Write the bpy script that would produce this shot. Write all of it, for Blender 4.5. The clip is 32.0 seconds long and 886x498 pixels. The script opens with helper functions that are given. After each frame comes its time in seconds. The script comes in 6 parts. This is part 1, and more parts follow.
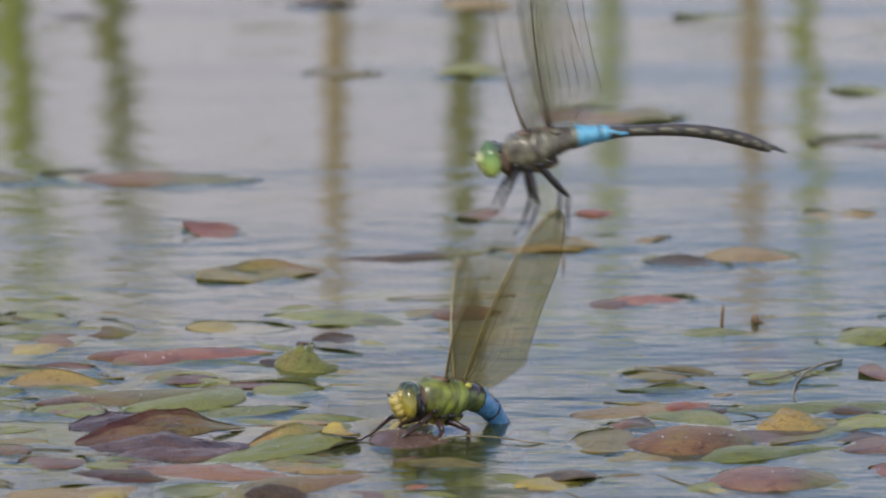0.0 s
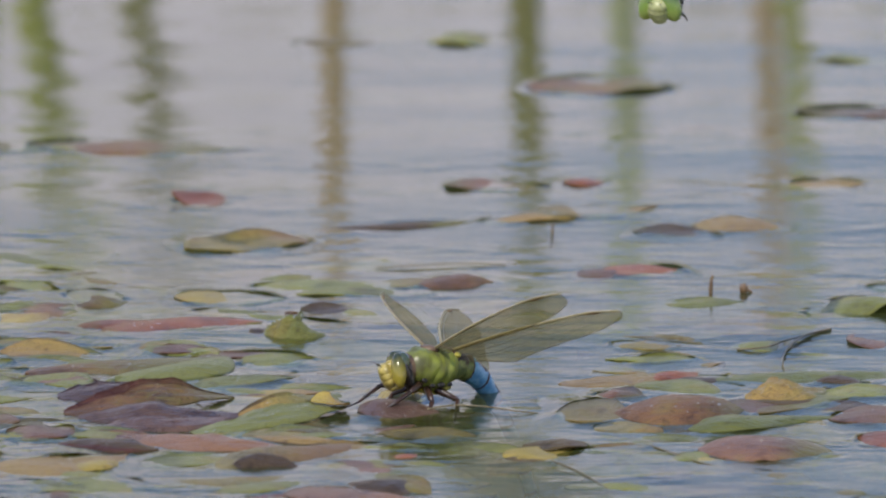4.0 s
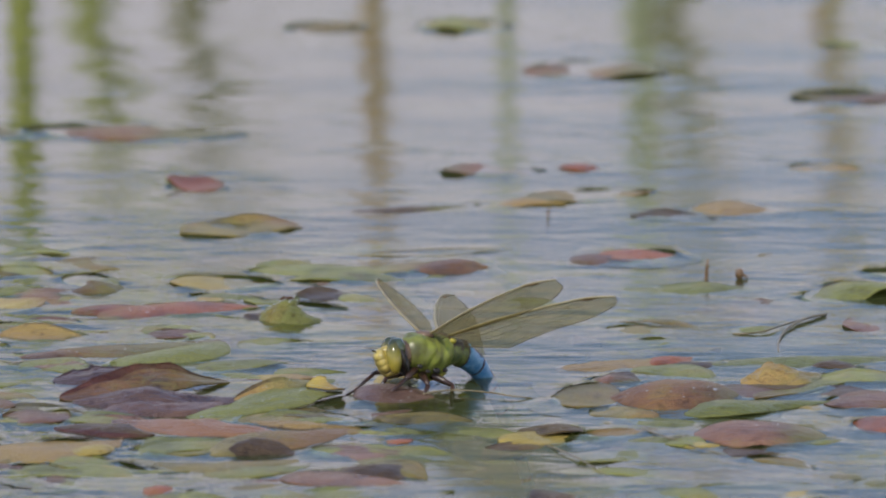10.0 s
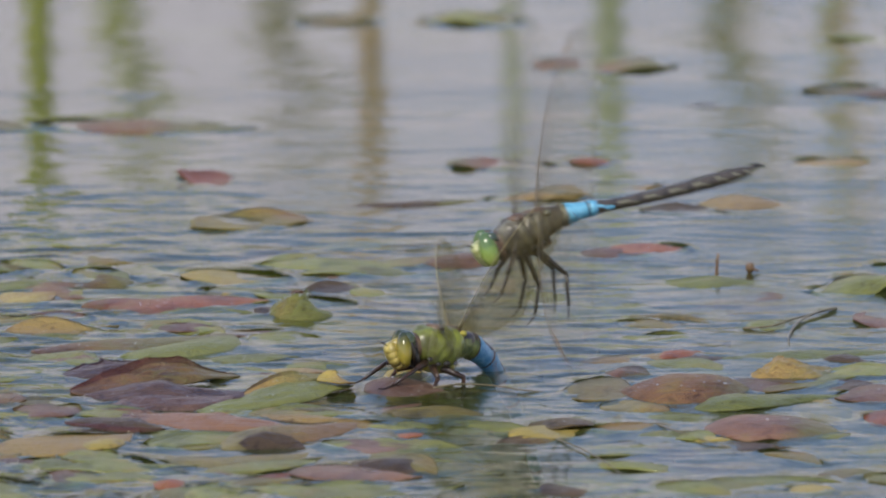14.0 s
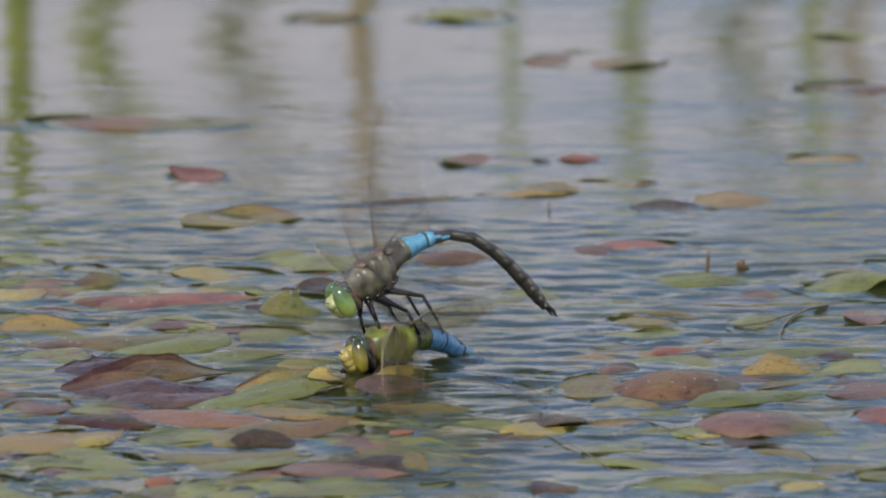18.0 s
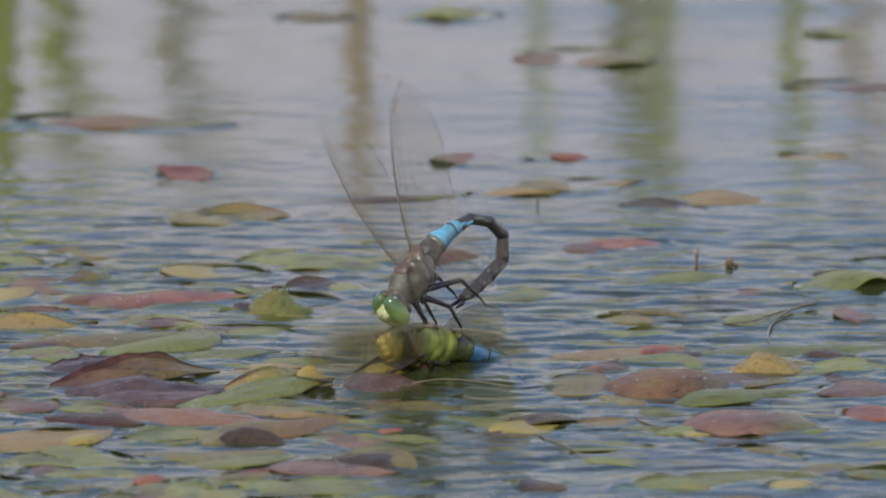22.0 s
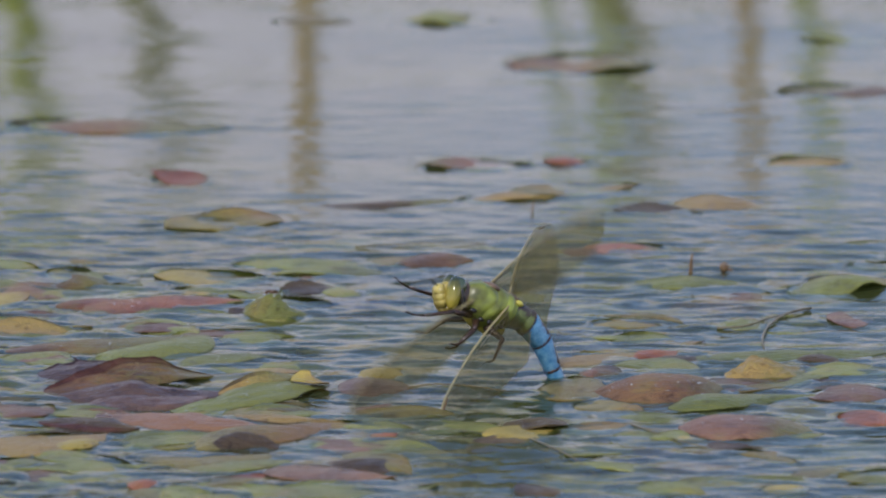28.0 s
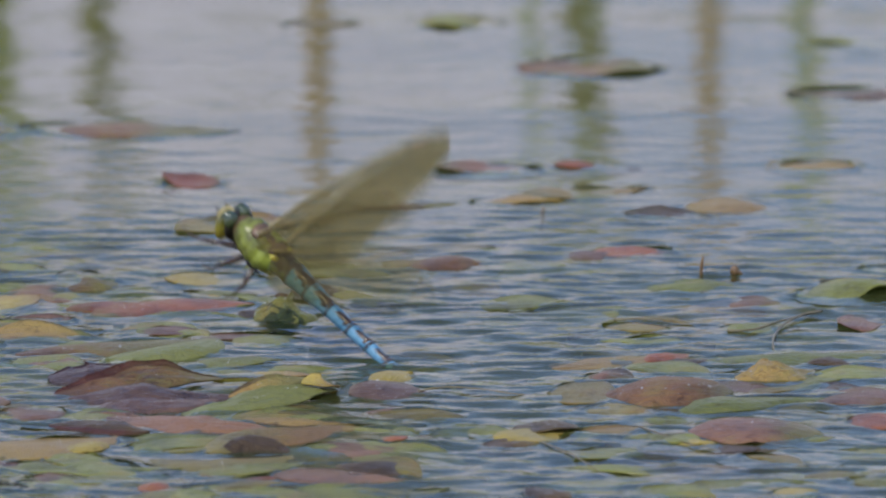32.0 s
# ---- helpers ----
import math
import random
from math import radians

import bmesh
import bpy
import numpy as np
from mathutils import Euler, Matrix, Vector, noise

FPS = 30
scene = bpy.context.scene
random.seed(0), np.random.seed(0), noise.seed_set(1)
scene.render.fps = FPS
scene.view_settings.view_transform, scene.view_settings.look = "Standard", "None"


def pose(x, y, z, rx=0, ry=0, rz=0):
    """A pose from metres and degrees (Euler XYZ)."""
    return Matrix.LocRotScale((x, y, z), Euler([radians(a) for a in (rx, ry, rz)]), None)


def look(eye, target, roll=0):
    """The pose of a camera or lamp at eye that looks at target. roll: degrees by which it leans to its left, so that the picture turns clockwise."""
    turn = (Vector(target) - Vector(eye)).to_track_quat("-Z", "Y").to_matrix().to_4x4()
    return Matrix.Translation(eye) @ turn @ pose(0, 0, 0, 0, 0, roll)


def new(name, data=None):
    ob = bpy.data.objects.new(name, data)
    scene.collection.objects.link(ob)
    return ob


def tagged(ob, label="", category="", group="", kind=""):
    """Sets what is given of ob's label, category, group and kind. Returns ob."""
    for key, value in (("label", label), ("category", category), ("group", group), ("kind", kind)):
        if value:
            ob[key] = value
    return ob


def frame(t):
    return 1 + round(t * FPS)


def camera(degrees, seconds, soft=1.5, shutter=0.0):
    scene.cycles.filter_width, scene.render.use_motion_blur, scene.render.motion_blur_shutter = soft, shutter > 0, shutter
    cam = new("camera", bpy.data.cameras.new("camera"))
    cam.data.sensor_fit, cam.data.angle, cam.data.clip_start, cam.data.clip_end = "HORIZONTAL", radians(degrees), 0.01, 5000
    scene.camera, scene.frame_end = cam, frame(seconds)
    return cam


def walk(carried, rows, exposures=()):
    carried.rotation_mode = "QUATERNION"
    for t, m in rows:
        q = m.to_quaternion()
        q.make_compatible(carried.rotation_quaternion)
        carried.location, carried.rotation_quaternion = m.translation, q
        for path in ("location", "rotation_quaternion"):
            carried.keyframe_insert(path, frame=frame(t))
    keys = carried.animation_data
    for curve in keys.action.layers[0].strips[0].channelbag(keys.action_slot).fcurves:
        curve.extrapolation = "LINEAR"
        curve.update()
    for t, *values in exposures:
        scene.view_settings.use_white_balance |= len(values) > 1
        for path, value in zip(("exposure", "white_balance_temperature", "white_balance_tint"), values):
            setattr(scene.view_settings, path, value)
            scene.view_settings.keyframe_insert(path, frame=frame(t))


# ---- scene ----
# ---- camera ----
cam = camera(5.0, 32.0, soft=2.0, shutter=0.9)
cam.data.dof.use_dof = True
cam.data.dof.focus_distance = 2.300
cam.data.dof.aperture_fstop = 34.0
walk(cam, [
    (0, pose(0, 0, 0.427, 80.2833, 0, 0.1092)),
    (0.5, pose(0, 0, 0.427, 80.2786, 0, 0.1090)),
    (1, pose(0, 0, 0.427, 80.2540, 0, 0.1265)),
    (1.5, pose(0, 0, 0.427, 80.2540, 0, 0.0943)),
    (2, pose(0, 0, 0.427, 80.2468, 0, 0.0222)),
    (2.5, pose(0, 0, 0.427, 80.2345, 0, -0.0024)),
    (3, pose(0, 0, 0.427, 80.2151, 0, 0.0073)),
    (3.5, pose(0, 0, 0.427, 80.1760, 0, 0.0198)),
    (4, pose(0, 0, 0.427, 80.1099, 0, 0.0447)),
    (4.5, pose(0, 0, 0.427, 80.0416, 0, 0.0544)),
    (6.5, pose(0, 0, 0.427, 80.0049, 0, 0.0397)),
    (7, pose(0, 0, 0.427, 80.0440, 0, 0.0645)),
    (7.5, pose(0, 0, 0.427, 80.0246, 0, 0.0991)),
    (8, pose(0, 0, 0.427, 80.0147, 0, 0.0546)),
    (8.5, pose(0, 0, 0.427, 79.9976, 0, 0.0347)),
    (9, pose(0, 0, 0.427, 80.0000, 0, 0.0000)),
    (9.5, pose(0, 0, 0.427, 80.0048, 0, -0.0049)),
    (10, pose(0, 0, 0.427, 80.0246, 0, 0.0198)),
    (10.5, pose(0, 0, 0.427, 80.0391, 0, 0.0645)),
    (11, pose(0, 0, 0.427, 80.0049, 0, 0.0397)),
    (11.5, pose(0, 0, 0.427, 80.0000, 0, 0.0149)),
    (12, pose(0, 0, 0.427, 79.9928, 0, 0.0000)),
    (12.5, pose(0, 0, 0.427, 79.9952, 0, 0.0274)),
    (13, pose(0, 0, 0.427, 80.0073, 0, 0.0397)),
    (13.5, pose(0, 0, 0.427, 80.0099, 0, 0.0842)),
    (14, pose(0, 0, 0.427, 79.9904, 0, 0.0794)),
    (14.5, pose(0, 0, 0.427, 79.9853, 0, 0.0718)),
    (16.5, pose(0, 0, 0.427, 80.0294, 0, 0.0645)),
    (17, pose(0, 0, 0.427, 79.9928, 0, 0.0917)),
    (17.5, pose(0, 0, 0.427, 79.9757, 0, 0.0693)),
    (18, pose(0, 0, 0.427, 79.9730, 0, 0.0272)),
    (18.5, pose(0, 0, 0.427, 79.9756, 0, 0.0570)),
    (19, pose(0, 0, 0.427, 79.9901, 0, 0.0671)),
    (19.5, pose(0, 0, 0.427, 80.0049, 0, 0.0868)),
    (20, pose(0, 0, 0.427, 79.9611, 0, 0.0893)),
    (20.5, pose(0, 0, 0.427, 79.9560, 0, 0.0421)),
    (21, pose(0, 0, 0.427, 79.9488, 0, 0.0073)),
    (21.5, pose(0, 0, 0.427, 79.9512, 0, 0.0049)),
    (22, pose(0, 0, 0.427, 79.9635, 0, -0.0371)),
    (22.5, pose(0, 0, 0.427, 79.9853, 0, -0.0745)),
    (23, pose(0, 0, 0.427, 79.9781, 0, -0.0818)),
    (23.5, pose(0, 0, 0.427, 79.9730, 0, -0.0719)),
    (24, pose(0, 0, 0.427, 79.9512, 0, -0.0744)),
    (24.5, pose(0, 0, 0.427, 79.9512, 0, -0.0546)),
    (25, pose(0, 0, 0.427, 79.9560, 0, -0.0149)),
    (25.5, pose(0, 0, 0.427, 79.9706, 0, -0.0471)),
    (27.5, pose(0, 0, 0.427, 79.9757, 0, -0.1092)),
    (28, pose(0, 0, 0.427, 79.9901, 0, -0.0695)),
    (28.5, pose(0, 0, 0.427, 80.0024, 0, -0.0522)),
    (29, pose(0, 0, 0.427, 80.0000, 0, -0.0770)),
    (29.5, pose(0, 0, 0.427, 79.9877, 0, -0.0347)),
    (30, pose(0, 0, 0.427, 79.9877, 0, -0.0322)),
    (30.5, pose(0, 0, 0.427, 79.9928, 0, -0.0024)),
    (31, pose(0, 0, 0.427, 80.0123, 0, 0.0298)),
    (31.5, pose(0, 0, 0.427, 80.0171, 0, -0.0175)),
    (32, pose(0, 0, 0.427, 80.0075, 0, -0.0100)),
], exposures=[(0, 0.04, 6500, 10), (13, 0.02, 6500, 10), (19, -0.05, 6480, 9.5), (22, -0.05, 6400, 9.5), (28, -0.08, 6200, 9), (32, -0.06, 6180, 9)])


# ---- world and sun ----
SUN_ELEV, SUN_AZ = 52.0, 205.0     # azimuth clockwise from +y: behind the camera, to its left
world = bpy.data.worlds.new("sky")
scene.world = world
world.use_nodes = True
wn, wl = world.node_tree.nodes, world.node_tree.links
wn.clear()
w_out = wn.new("ShaderNodeOutputWorld")
w_bg = wn.new("ShaderNodeBackground")
w_sky = wn.new("ShaderNodeTexSky")
w_sky.sky_type, w_sky.sun_disc = "NISHITA", False
w_sky.sun_elevation, w_sky.sun_rotation = radians(SUN_ELEV), radians(SUN_AZ)
w_sky.air_density, w_sky.dust_density, w_sky.ozone_density = 1.5, 0.4, 3.0
# low bright haze and thin cloud over the far shore, thinning out upwards
w_co = wn.new("ShaderNodeTexCoord")
w_sep = wn.new("ShaderNodeSeparateXYZ")
w_noise = wn.new("ShaderNodeTexNoise")
w_noise.inputs["Scale"].default_value = 13.0
w_noise.inputs["Detail"].default_value = 3.0
w_add = wn.new("ShaderNodeMath")
w_add.operation = "MULTIPLY_ADD"
w_add.inputs[1].default_value = 0.18
w_ramp = wn.new("ShaderNodeMapRange")
w_ramp.interpolation_type = "SMOOTHSTEP"
w_ramp.inputs["From Min"].default_value = 0.255
w_ramp.inputs["From Max"].default_value = 0.335
w_ramp.inputs["To Min"].default_value = 0.85
w_ramp.inputs["To Max"].default_value = 0.06
w_mix = wn.new("ShaderNodeMix")
w_mix.data_type = "RGBA"
w_mix.inputs["B"].default_value = (8.9, 8.05, 8.7, 1)
wl.new(w_co.outputs["Generated"], w_sep.inputs[0])
wl.new(w_co.outputs["Generated"], w_noise.inputs["Vector"])
wl.new(w_noise.outputs["Fac"], w_add.inputs[0])
wl.new(w_sep.outputs["Z"], w_add.inputs[2])
wl.new(w_add.outputs[0], w_ramp.inputs["Value"])
wl.new(w_ramp.outputs["Result"], w_mix.inputs["Factor"])
w_tint = wn.new("ShaderNodeMix")
w_tint.data_type, w_tint.blend_type = "RGBA", "MULTIPLY"
w_tint.inputs["Factor"].default_value = 1.0
w_tint.inputs["B"].default_value = (0.80, 0.91, 1.27, 1)
wl.new(w_sky.outputs[0], w_tint.inputs["A"])
wl.new(w_tint.outputs["Result"], w_mix.inputs["A"])
wl.new(w_mix.outputs["Result"], w_bg.inputs["Color"])
w_bg.inputs["Strength"].default_value = 0.15
wl.new(w_bg.outputs[0], w_out.inputs[0])

sun = new("sun", bpy.data.lights.new("sun", "SUN"))
sun.data.energy, sun.data.angle, sun.data.color = 3.4, radians(0.55), (1.0, 0.92, 0.78)
_az, _el = radians(SUN_AZ), radians(SUN_ELEV)
sun_from = Vector((math.sin(_az) * math.cos(_el), math.cos(_az) * math.cos(_el), math.sin(_el)))
sun.matrix_world = look(sun_from * 20, (0, 0, 0))


# ---- materials ----
def mat(name):
    m = bpy.data.materials.new(name)
    m.use_nodes = True
    return m, m.node_tree.nodes, m.node_tree.links, m.node_tree.nodes["Principled BSDF"]


def noise_node(n, l, scale, detail=4.0, rough=0.55, stretch=None, vec="Object"):
    co = n.new("ShaderNodeTexCoord")
    tex = n.new("ShaderNodeTexNoise")
    tex.inputs["Scale"].default_value = scale
    tex.inputs["Detail"].default_value = detail
    tex.inputs["Roughness"].default_value = rough
    if stretch:
        mp = n.new("ShaderNodeMapping")
        mp.inputs["Scale"].default_value = stretch
        l.new(co.outputs[vec], mp.inputs[0])
        l.new(mp.outputs[0], tex.inputs["Vector"])
    else:
        l.new(co.outputs[vec], tex.inputs["Vector"])
    return tex


def ramp_node(n, l, src, stops):
    r = n.new("ShaderNodeValToRGB")
    r.color_ramp.elements[0].position, r.color_ramp.elements[0].color = stops[0][0], (*stops[0][1], 1)
    r.color_ramp.elements[1].position, r.color_ramp.elements[1].color = stops[-1][0], (*stops[-1][1], 1)
    for p, c in stops[1:-1]:
        e = r.color_ramp.elements.new(p)
        e.color = (*c, 1)
    l.new(src, r.inputs[0])
    return r


def bump_node(n, l, src, strength, distance, bsdf):
    b = n.new("ShaderNodeBump")
    b.inputs["Strength"].default_value = strength
    b.inputs["Distance"].default_value = distance
    l.new(src, b.inputs["Height"])
    l.new(b.outputs[0], bsdf.inputs["Normal"])
    return b


def leaf_material(name, c0, c1, c2, rough=0.33, other=(0.115, 0.105, 0.03)):
    """Wet floating leaf: blotches at two scales, fine lengthwise veins, per-leaf shift of tone."""
    m, n, l, b = mat(name)
    info = n.new("ShaderNodeObjectInfo")
    own = n.new("ShaderNodeMath")
    own.operation = "MULTIPLY"
    own.inputs[1].default_value = 60.0
    l.new(info.outputs["Random"], own.inputs[0])
    big = noise_node(n, l, 85, 4)
    r = ramp_node(n, l, big.outputs["Fac"], [(0.30, c0), (0.52, c1), (0.72, c2)])
    fine = noise_node(n, l, 520, 5, 0.65)
    for tex in (big, fine):
        tex.noise_dimensions = "4D"
        l.new(own.outputs[0], tex.inputs["W"])
    spots = ramp_node(n, l, fine.outputs["Fac"], [(0.34, (0.35, 0.3, 0.25)), (0.46, (1, 1, 1))])
    mul = n.new("ShaderNodeMix")
    mul.data_type, mul.blend_type = "RGBA", "MULTIPLY"
    mul.inputs["Factor"].default_value = 0.8
    l.new(r.outputs[0], mul.inputs["A"])
    l.new(spots.outputs[0], mul.inputs["B"])
    hsv = n.new("ShaderNodeHueSaturation")
    mr = n.new("ShaderNodeMapRange")
    mr.inputs["To Min"].default_value, mr.inputs["To Max"].default_value = 0.8, 1.35
    l.new(info.outputs["Random"], mr.inputs["Value"])
    l.new(mr.outputs[0], hsv.inputs["Value"])
    # one end or side turning olive, on some leaves more than on others
    sep = n.new("ShaderNodeSeparateXYZ")
    l.new(big.inputs["Vector"].links[0].from_socket, sep.inputs[0])
    side = n.new("ShaderNodeMapRange")
    side.inputs["To Min"].default_value, side.inputs["To Max"].default_value = -60.0, 60.0
    l.new(info.outputs["Random"], side.inputs["Value"])
    grad = n.new("ShaderNodeMath")
    grad.operation = "MULTIPLY_ADD"
    l.new(sep.outputs["X"], grad.inputs[0])
    l.new(side.outputs[0], grad.inputs[1])
    l.new(fine.outputs["Fac"], grad.inputs[2])
    turn = n.new("ShaderNodeMapRange")
    turn.interpolation_type = "SMOOTHSTEP"
    turn.inputs["From Min"].default_value, turn.inputs["From Max"].default_value = 0.55, 1.15
    turn.inputs["To Max"].default_value = 0.85
    l.new(grad.outputs[0], turn.inputs["Value"])
    end = n.new("ShaderNodeMix")
    end.data_type = "RGBA"
    end.inputs["B"].default_value = (*other, 1)
    l.new(turn.outputs[0], end.inputs["Factor"])
    l.new(mul.outputs["Result"], end.inputs["A"])
    l.new(end.outputs["Result"], hsv.inputs["Color"])
    l.new(hsv.outputs[0], b.inputs["Base Color"])
    veins = noise_node(n, l, 160, 2, 0.5, (1.0, 9.0, 1.0))
    mixh = n.new("ShaderNodeMath")
    mixh.operation = "MULTIPLY_ADD"
    mixh.inputs[1].default_value = 0.6
    l.new(veins.outputs["Fac"], mixh.inputs[0])
    l.new(fine.outputs["Fac"], mixh.inputs[2])
    bump_node(n, l, mixh.outputs[0], 0.75, 0.0014, b)
    rr = n.new("ShaderNodeMapRange")
    rr.inputs["To Min"].default_value, rr.inputs["To Max"].default_value = rough - 0.10, rough + 0.16
    l.new(big.outputs["Fac"], rr.inputs["Value"])
    l.new(rr.outputs[0], b.inputs["Roughness"])
    b.inputs["Specular IOR Level"].default_value = 0.19
    b.inputs["Coat Weight"].default_value = 0.10
    b.inputs["Coat Roughness"].default_value = 0.12
    return m


LEAF = {
    "red": leaf_material("leaf_red", (0.11, 0.038, 0.017), (0.25, 0.088, 0.036), (0.22, 0.12, 0.040)),
    "purple": leaf_material("leaf_purple", (0.065, 0.034, 0.019), (0.155, 0.080, 0.046), (0.16, 0.115, 0.042)),
    "brown": leaf_material("leaf_brown", (0.050, 0.027, 0.011), (0.14, 0.070, 0.027), (0.17, 0.12, 0.034)),
    "olive": leaf_material("leaf_olive", (0.070, 0.056, 0.014), (0.17, 0.132, 0.030), (0.20, 0.12, 0.036), other=(0.14, 0.075, 0.030)),
    "green": leaf_material("leaf_green", (0.085, 0.085, 0.019), (0.160, 0.162, 0.034), (0.22, 0.17, 0.042), other=(0.14, 0.095, 0.032)),
    "yellow": leaf_material("leaf_yellow", (0.21, 0.16, 0.032), (0.30, 0.225, 0.050), (0.23, 0.15, 0.046), other=(0.15, 0.075, 0.034)),
    "tan": leaf_material("leaf_tan", (0.18, 0.11, 0.032), (0.27, 0.175, 0.050), (0.23, 0.17, 0.046)),
    "mauve": leaf_material("leaf_mauve", (0.052, 0.031, 0.022), (0.105, 0.061, 0.043), (0.132, 0.088, 0.052), 0.27, other=(0.13, 0.068, 0.038)),
    "brick": leaf_material("leaf_brick", (0.075, 0.042, 0.024), (0.138, 0.074, 0.040), (0.155, 0.098, 0.050), 0.28, other=(0.18, 0.09, 0.04)),
    "fresh": leaf_material("leaf_fresh", (0.080, 0.086, 0.020), (0.145, 0.152, 0.034), (0.17, 0.150, 0.038), 0.3, other=(0.125, 0.125, 0.032)),
    "wine": leaf_material("leaf_wine", (0.030, 0.011, 0.008), (0.075, 0.027, 0.016), (0.060, 0.040, 0.013), other=(0.055, 0.040, 0.012)),
    "dark": leaf_material("leaf_dark", (0.035, 0.022, 0.010), (0.075, 0.047, 0.020), (0.12, 0.08, 0.028)),
}


def plain_material(name, c0, c1, rough=0.4, scale=400, bump=0.3, metal=0.0, coat=0.0):
    m, n, l, b = mat(name)
    t = noise_node(n, l, scale, 4)
    r = ramp_node(n, l, t.outputs["Fac"], [(0.35, c0), (0.65, c1)])
    l.new(r.outputs[0], b.inputs["Base Color"])
    b.inputs["Roughness"].default_value = rough
    b.inputs["Metallic"].default_value = metal
    b.inputs["Coat Weight"].default_value = coat
    if bump:
        bump_node(n, l, t.outputs["Fac"], bump, 0.0003, b)
    return m


M_F_THORAX = plain_material("thorax_green", (0.085, 0.085, 0.018), (0.27, 0.31, 0.045), 0.38, 170)
M_M_THORAX = plain_material("thorax_grey_brown", (0.050, 0.040, 0.022), (0.21, 0.19, 0.115), 0.36, 240)

def eye_material(name, low, mid, top):
    """Glossy compound eye, its pigment darker towards the crown."""
    m, n, l, b = mat(name)
    co = n.new("ShaderNodeTexCoord")
    sep = n.new("ShaderNodeSeparateXYZ")
    l.new(co.outputs["Object"], sep.inputs[0])
    t = noise_node(n, l, 420, 3)
    mr = n.new("ShaderNodeMapRange")
    mr.inputs["From Min"].default_value, mr.inputs["From Max"].default_value = -0.0045, 0.0060
    l.new(sep.outputs["Z"], mr.inputs["Value"])
    ma = n.new("ShaderNodeMath")
    ma.operation = "MULTIPLY_ADD"
    ma.inputs[1].default_value = 0.35
    l.new(t.outputs["Fac"], ma.inputs[0])
    l.new(mr.outputs[0], ma.inputs[2])
    r = ramp_node(n, l, ma.outputs[0], [(0.30, low), (0.62, mid), (0.86, top)])
    l.new(r.outputs[0], b.inputs["Base Color"])
    b.inputs["Roughness"].default_value = 0.16
    b.inputs["Specular IOR Level"].default_value = 0.5
    return m


def marked_material(name, c0, c1, mark, edge):
    """Abdomen segment with a ragged dark mark along its back."""
    m, n, l, b = mat(name)
    co = n.new("ShaderNodeTexCoord")
    sep = n.new("ShaderNodeSeparateXYZ")
    l.new(co.outputs["Object"], sep.inputs[0])
    t = noise_node(n, l, 380, 3)
    ma = n.new("ShaderNodeMath")
    ma.operation = "MULTIPLY_ADD"
    ma.inputs[1].default_value = 0.0058
    l.new(t.outputs["Fac"], ma.inputs[0])
    l.new(sep.outputs["Z"], ma.inputs[2])
    mr = n.new("ShaderNodeMapRange")
    mr.inputs["From Min"].default_value, mr.inputs["From Max"].default_value = edge, edge + 0.0003
    l.new(ma.outputs[0], mr.inputs["Value"])
    fine = noise_node(n, l, 700, 3)
    r = ramp_node(n, l, fine.outputs["Fac"], [(0.35, c0), (0.65, c1)])
    mx = n.new("ShaderNodeMix")
    mx.data_type = "RGBA"
    mx.inputs["B"].default_value = (*mark, 1)
    l.new(mr.outputs[0], mx.inputs["Factor"])
    l.new(r.outputs[0], mx.inputs["A"])
    l.new(mx.outputs["Result"], b.inputs["Base Color"])
    b.inputs["Roughness"].default_value = 0.4
    bump_node(n, l, fine.outputs["Fac"], 0.3, 0.0003, b)
    return m


M_EYE_F = eye_material("eye_olive", (0.30, 0.235, 0.03), (0.19, 0.165, 0.022), (0.035, 0.045, 0.02))
M_EYE_M = eye_material("eye_green", (0.33, 0.38, 0.09), (0.18, 0.27, 0.055), (0.08, 0.13, 0.045))
M_EYE_TOP = plain_material("eye_dark_cap", (0.03, 0.045, 0.02), (0.07, 0.09, 0.04), 0.15, 300, 0.0, 0.0, 0.6)
M_BELLY = plain_material("underside_yellow", (0.34, 0.30, 0.04), (0.50, 0.44, 0.07), 0.4, 400)
M_FACE_F = plain_material("face_yellow", (0.20, 0.15, 0.03), (0.50, 0.40, 0.10), 0.33, 300)
M_FACE_M = plain_material("face_cream", (0.24, 0.26, 0.08), (0.48, 0.48, 0.22), 0.33, 420)
M_BLACK = plain_material("chitin_black", (0.012, 0.011, 0.009), (0.035, 0.028, 0.02), 0.28, 600)
M_LEG_F = plain_material("leg_dark_brown", (0.02, 0.013, 0.009), (0.06, 0.03, 0.018), 0.3, 600)
M_HAIR = plain_material("brown_joint", (0.06, 0.035, 0.02), (0.16, 0.10, 0.05), 0.45, 500)
M_BLUE_M = plain_material("saddle_blue", (0.06, 0.25, 0.36), (0.17, 0.44, 0.54), 0.45, 420)
M_BLUE_F = marked_material("abdomen_blue", (0.045, 0.17, 0.30), (0.14, 0.30, 0.41), (0.05, 0.04, 0.03), 0.0053)
M_GREENBLUE = marked_material("segment_green", (0.06, 0.085, 0.022), (0.16, 0.18, 0.05), (0.05, 0.035, 0.02), 0.0050)
M_WAIST_M = plain_material("waist_brown", (0.05, 0.038, 0.022), (0.13, 0.11, 0.07), 0.4, 420)
M_ABD_M = plain_material("abdomen_dark_brown", (0.03, 0.027, 0.02), (0.075, 0.06, 0.042), 0.33, 350)
M_PALE = plain_material("pale_spot", (0.085, 0.078, 0.045), (0.18, 0.17, 0.105), 0.42, 400)
M_VEIN = plain_material("wing_vein", (0.06, 0.045, 0.024), (0.13, 0.10, 0.05), 0.4, 300, 0.0)
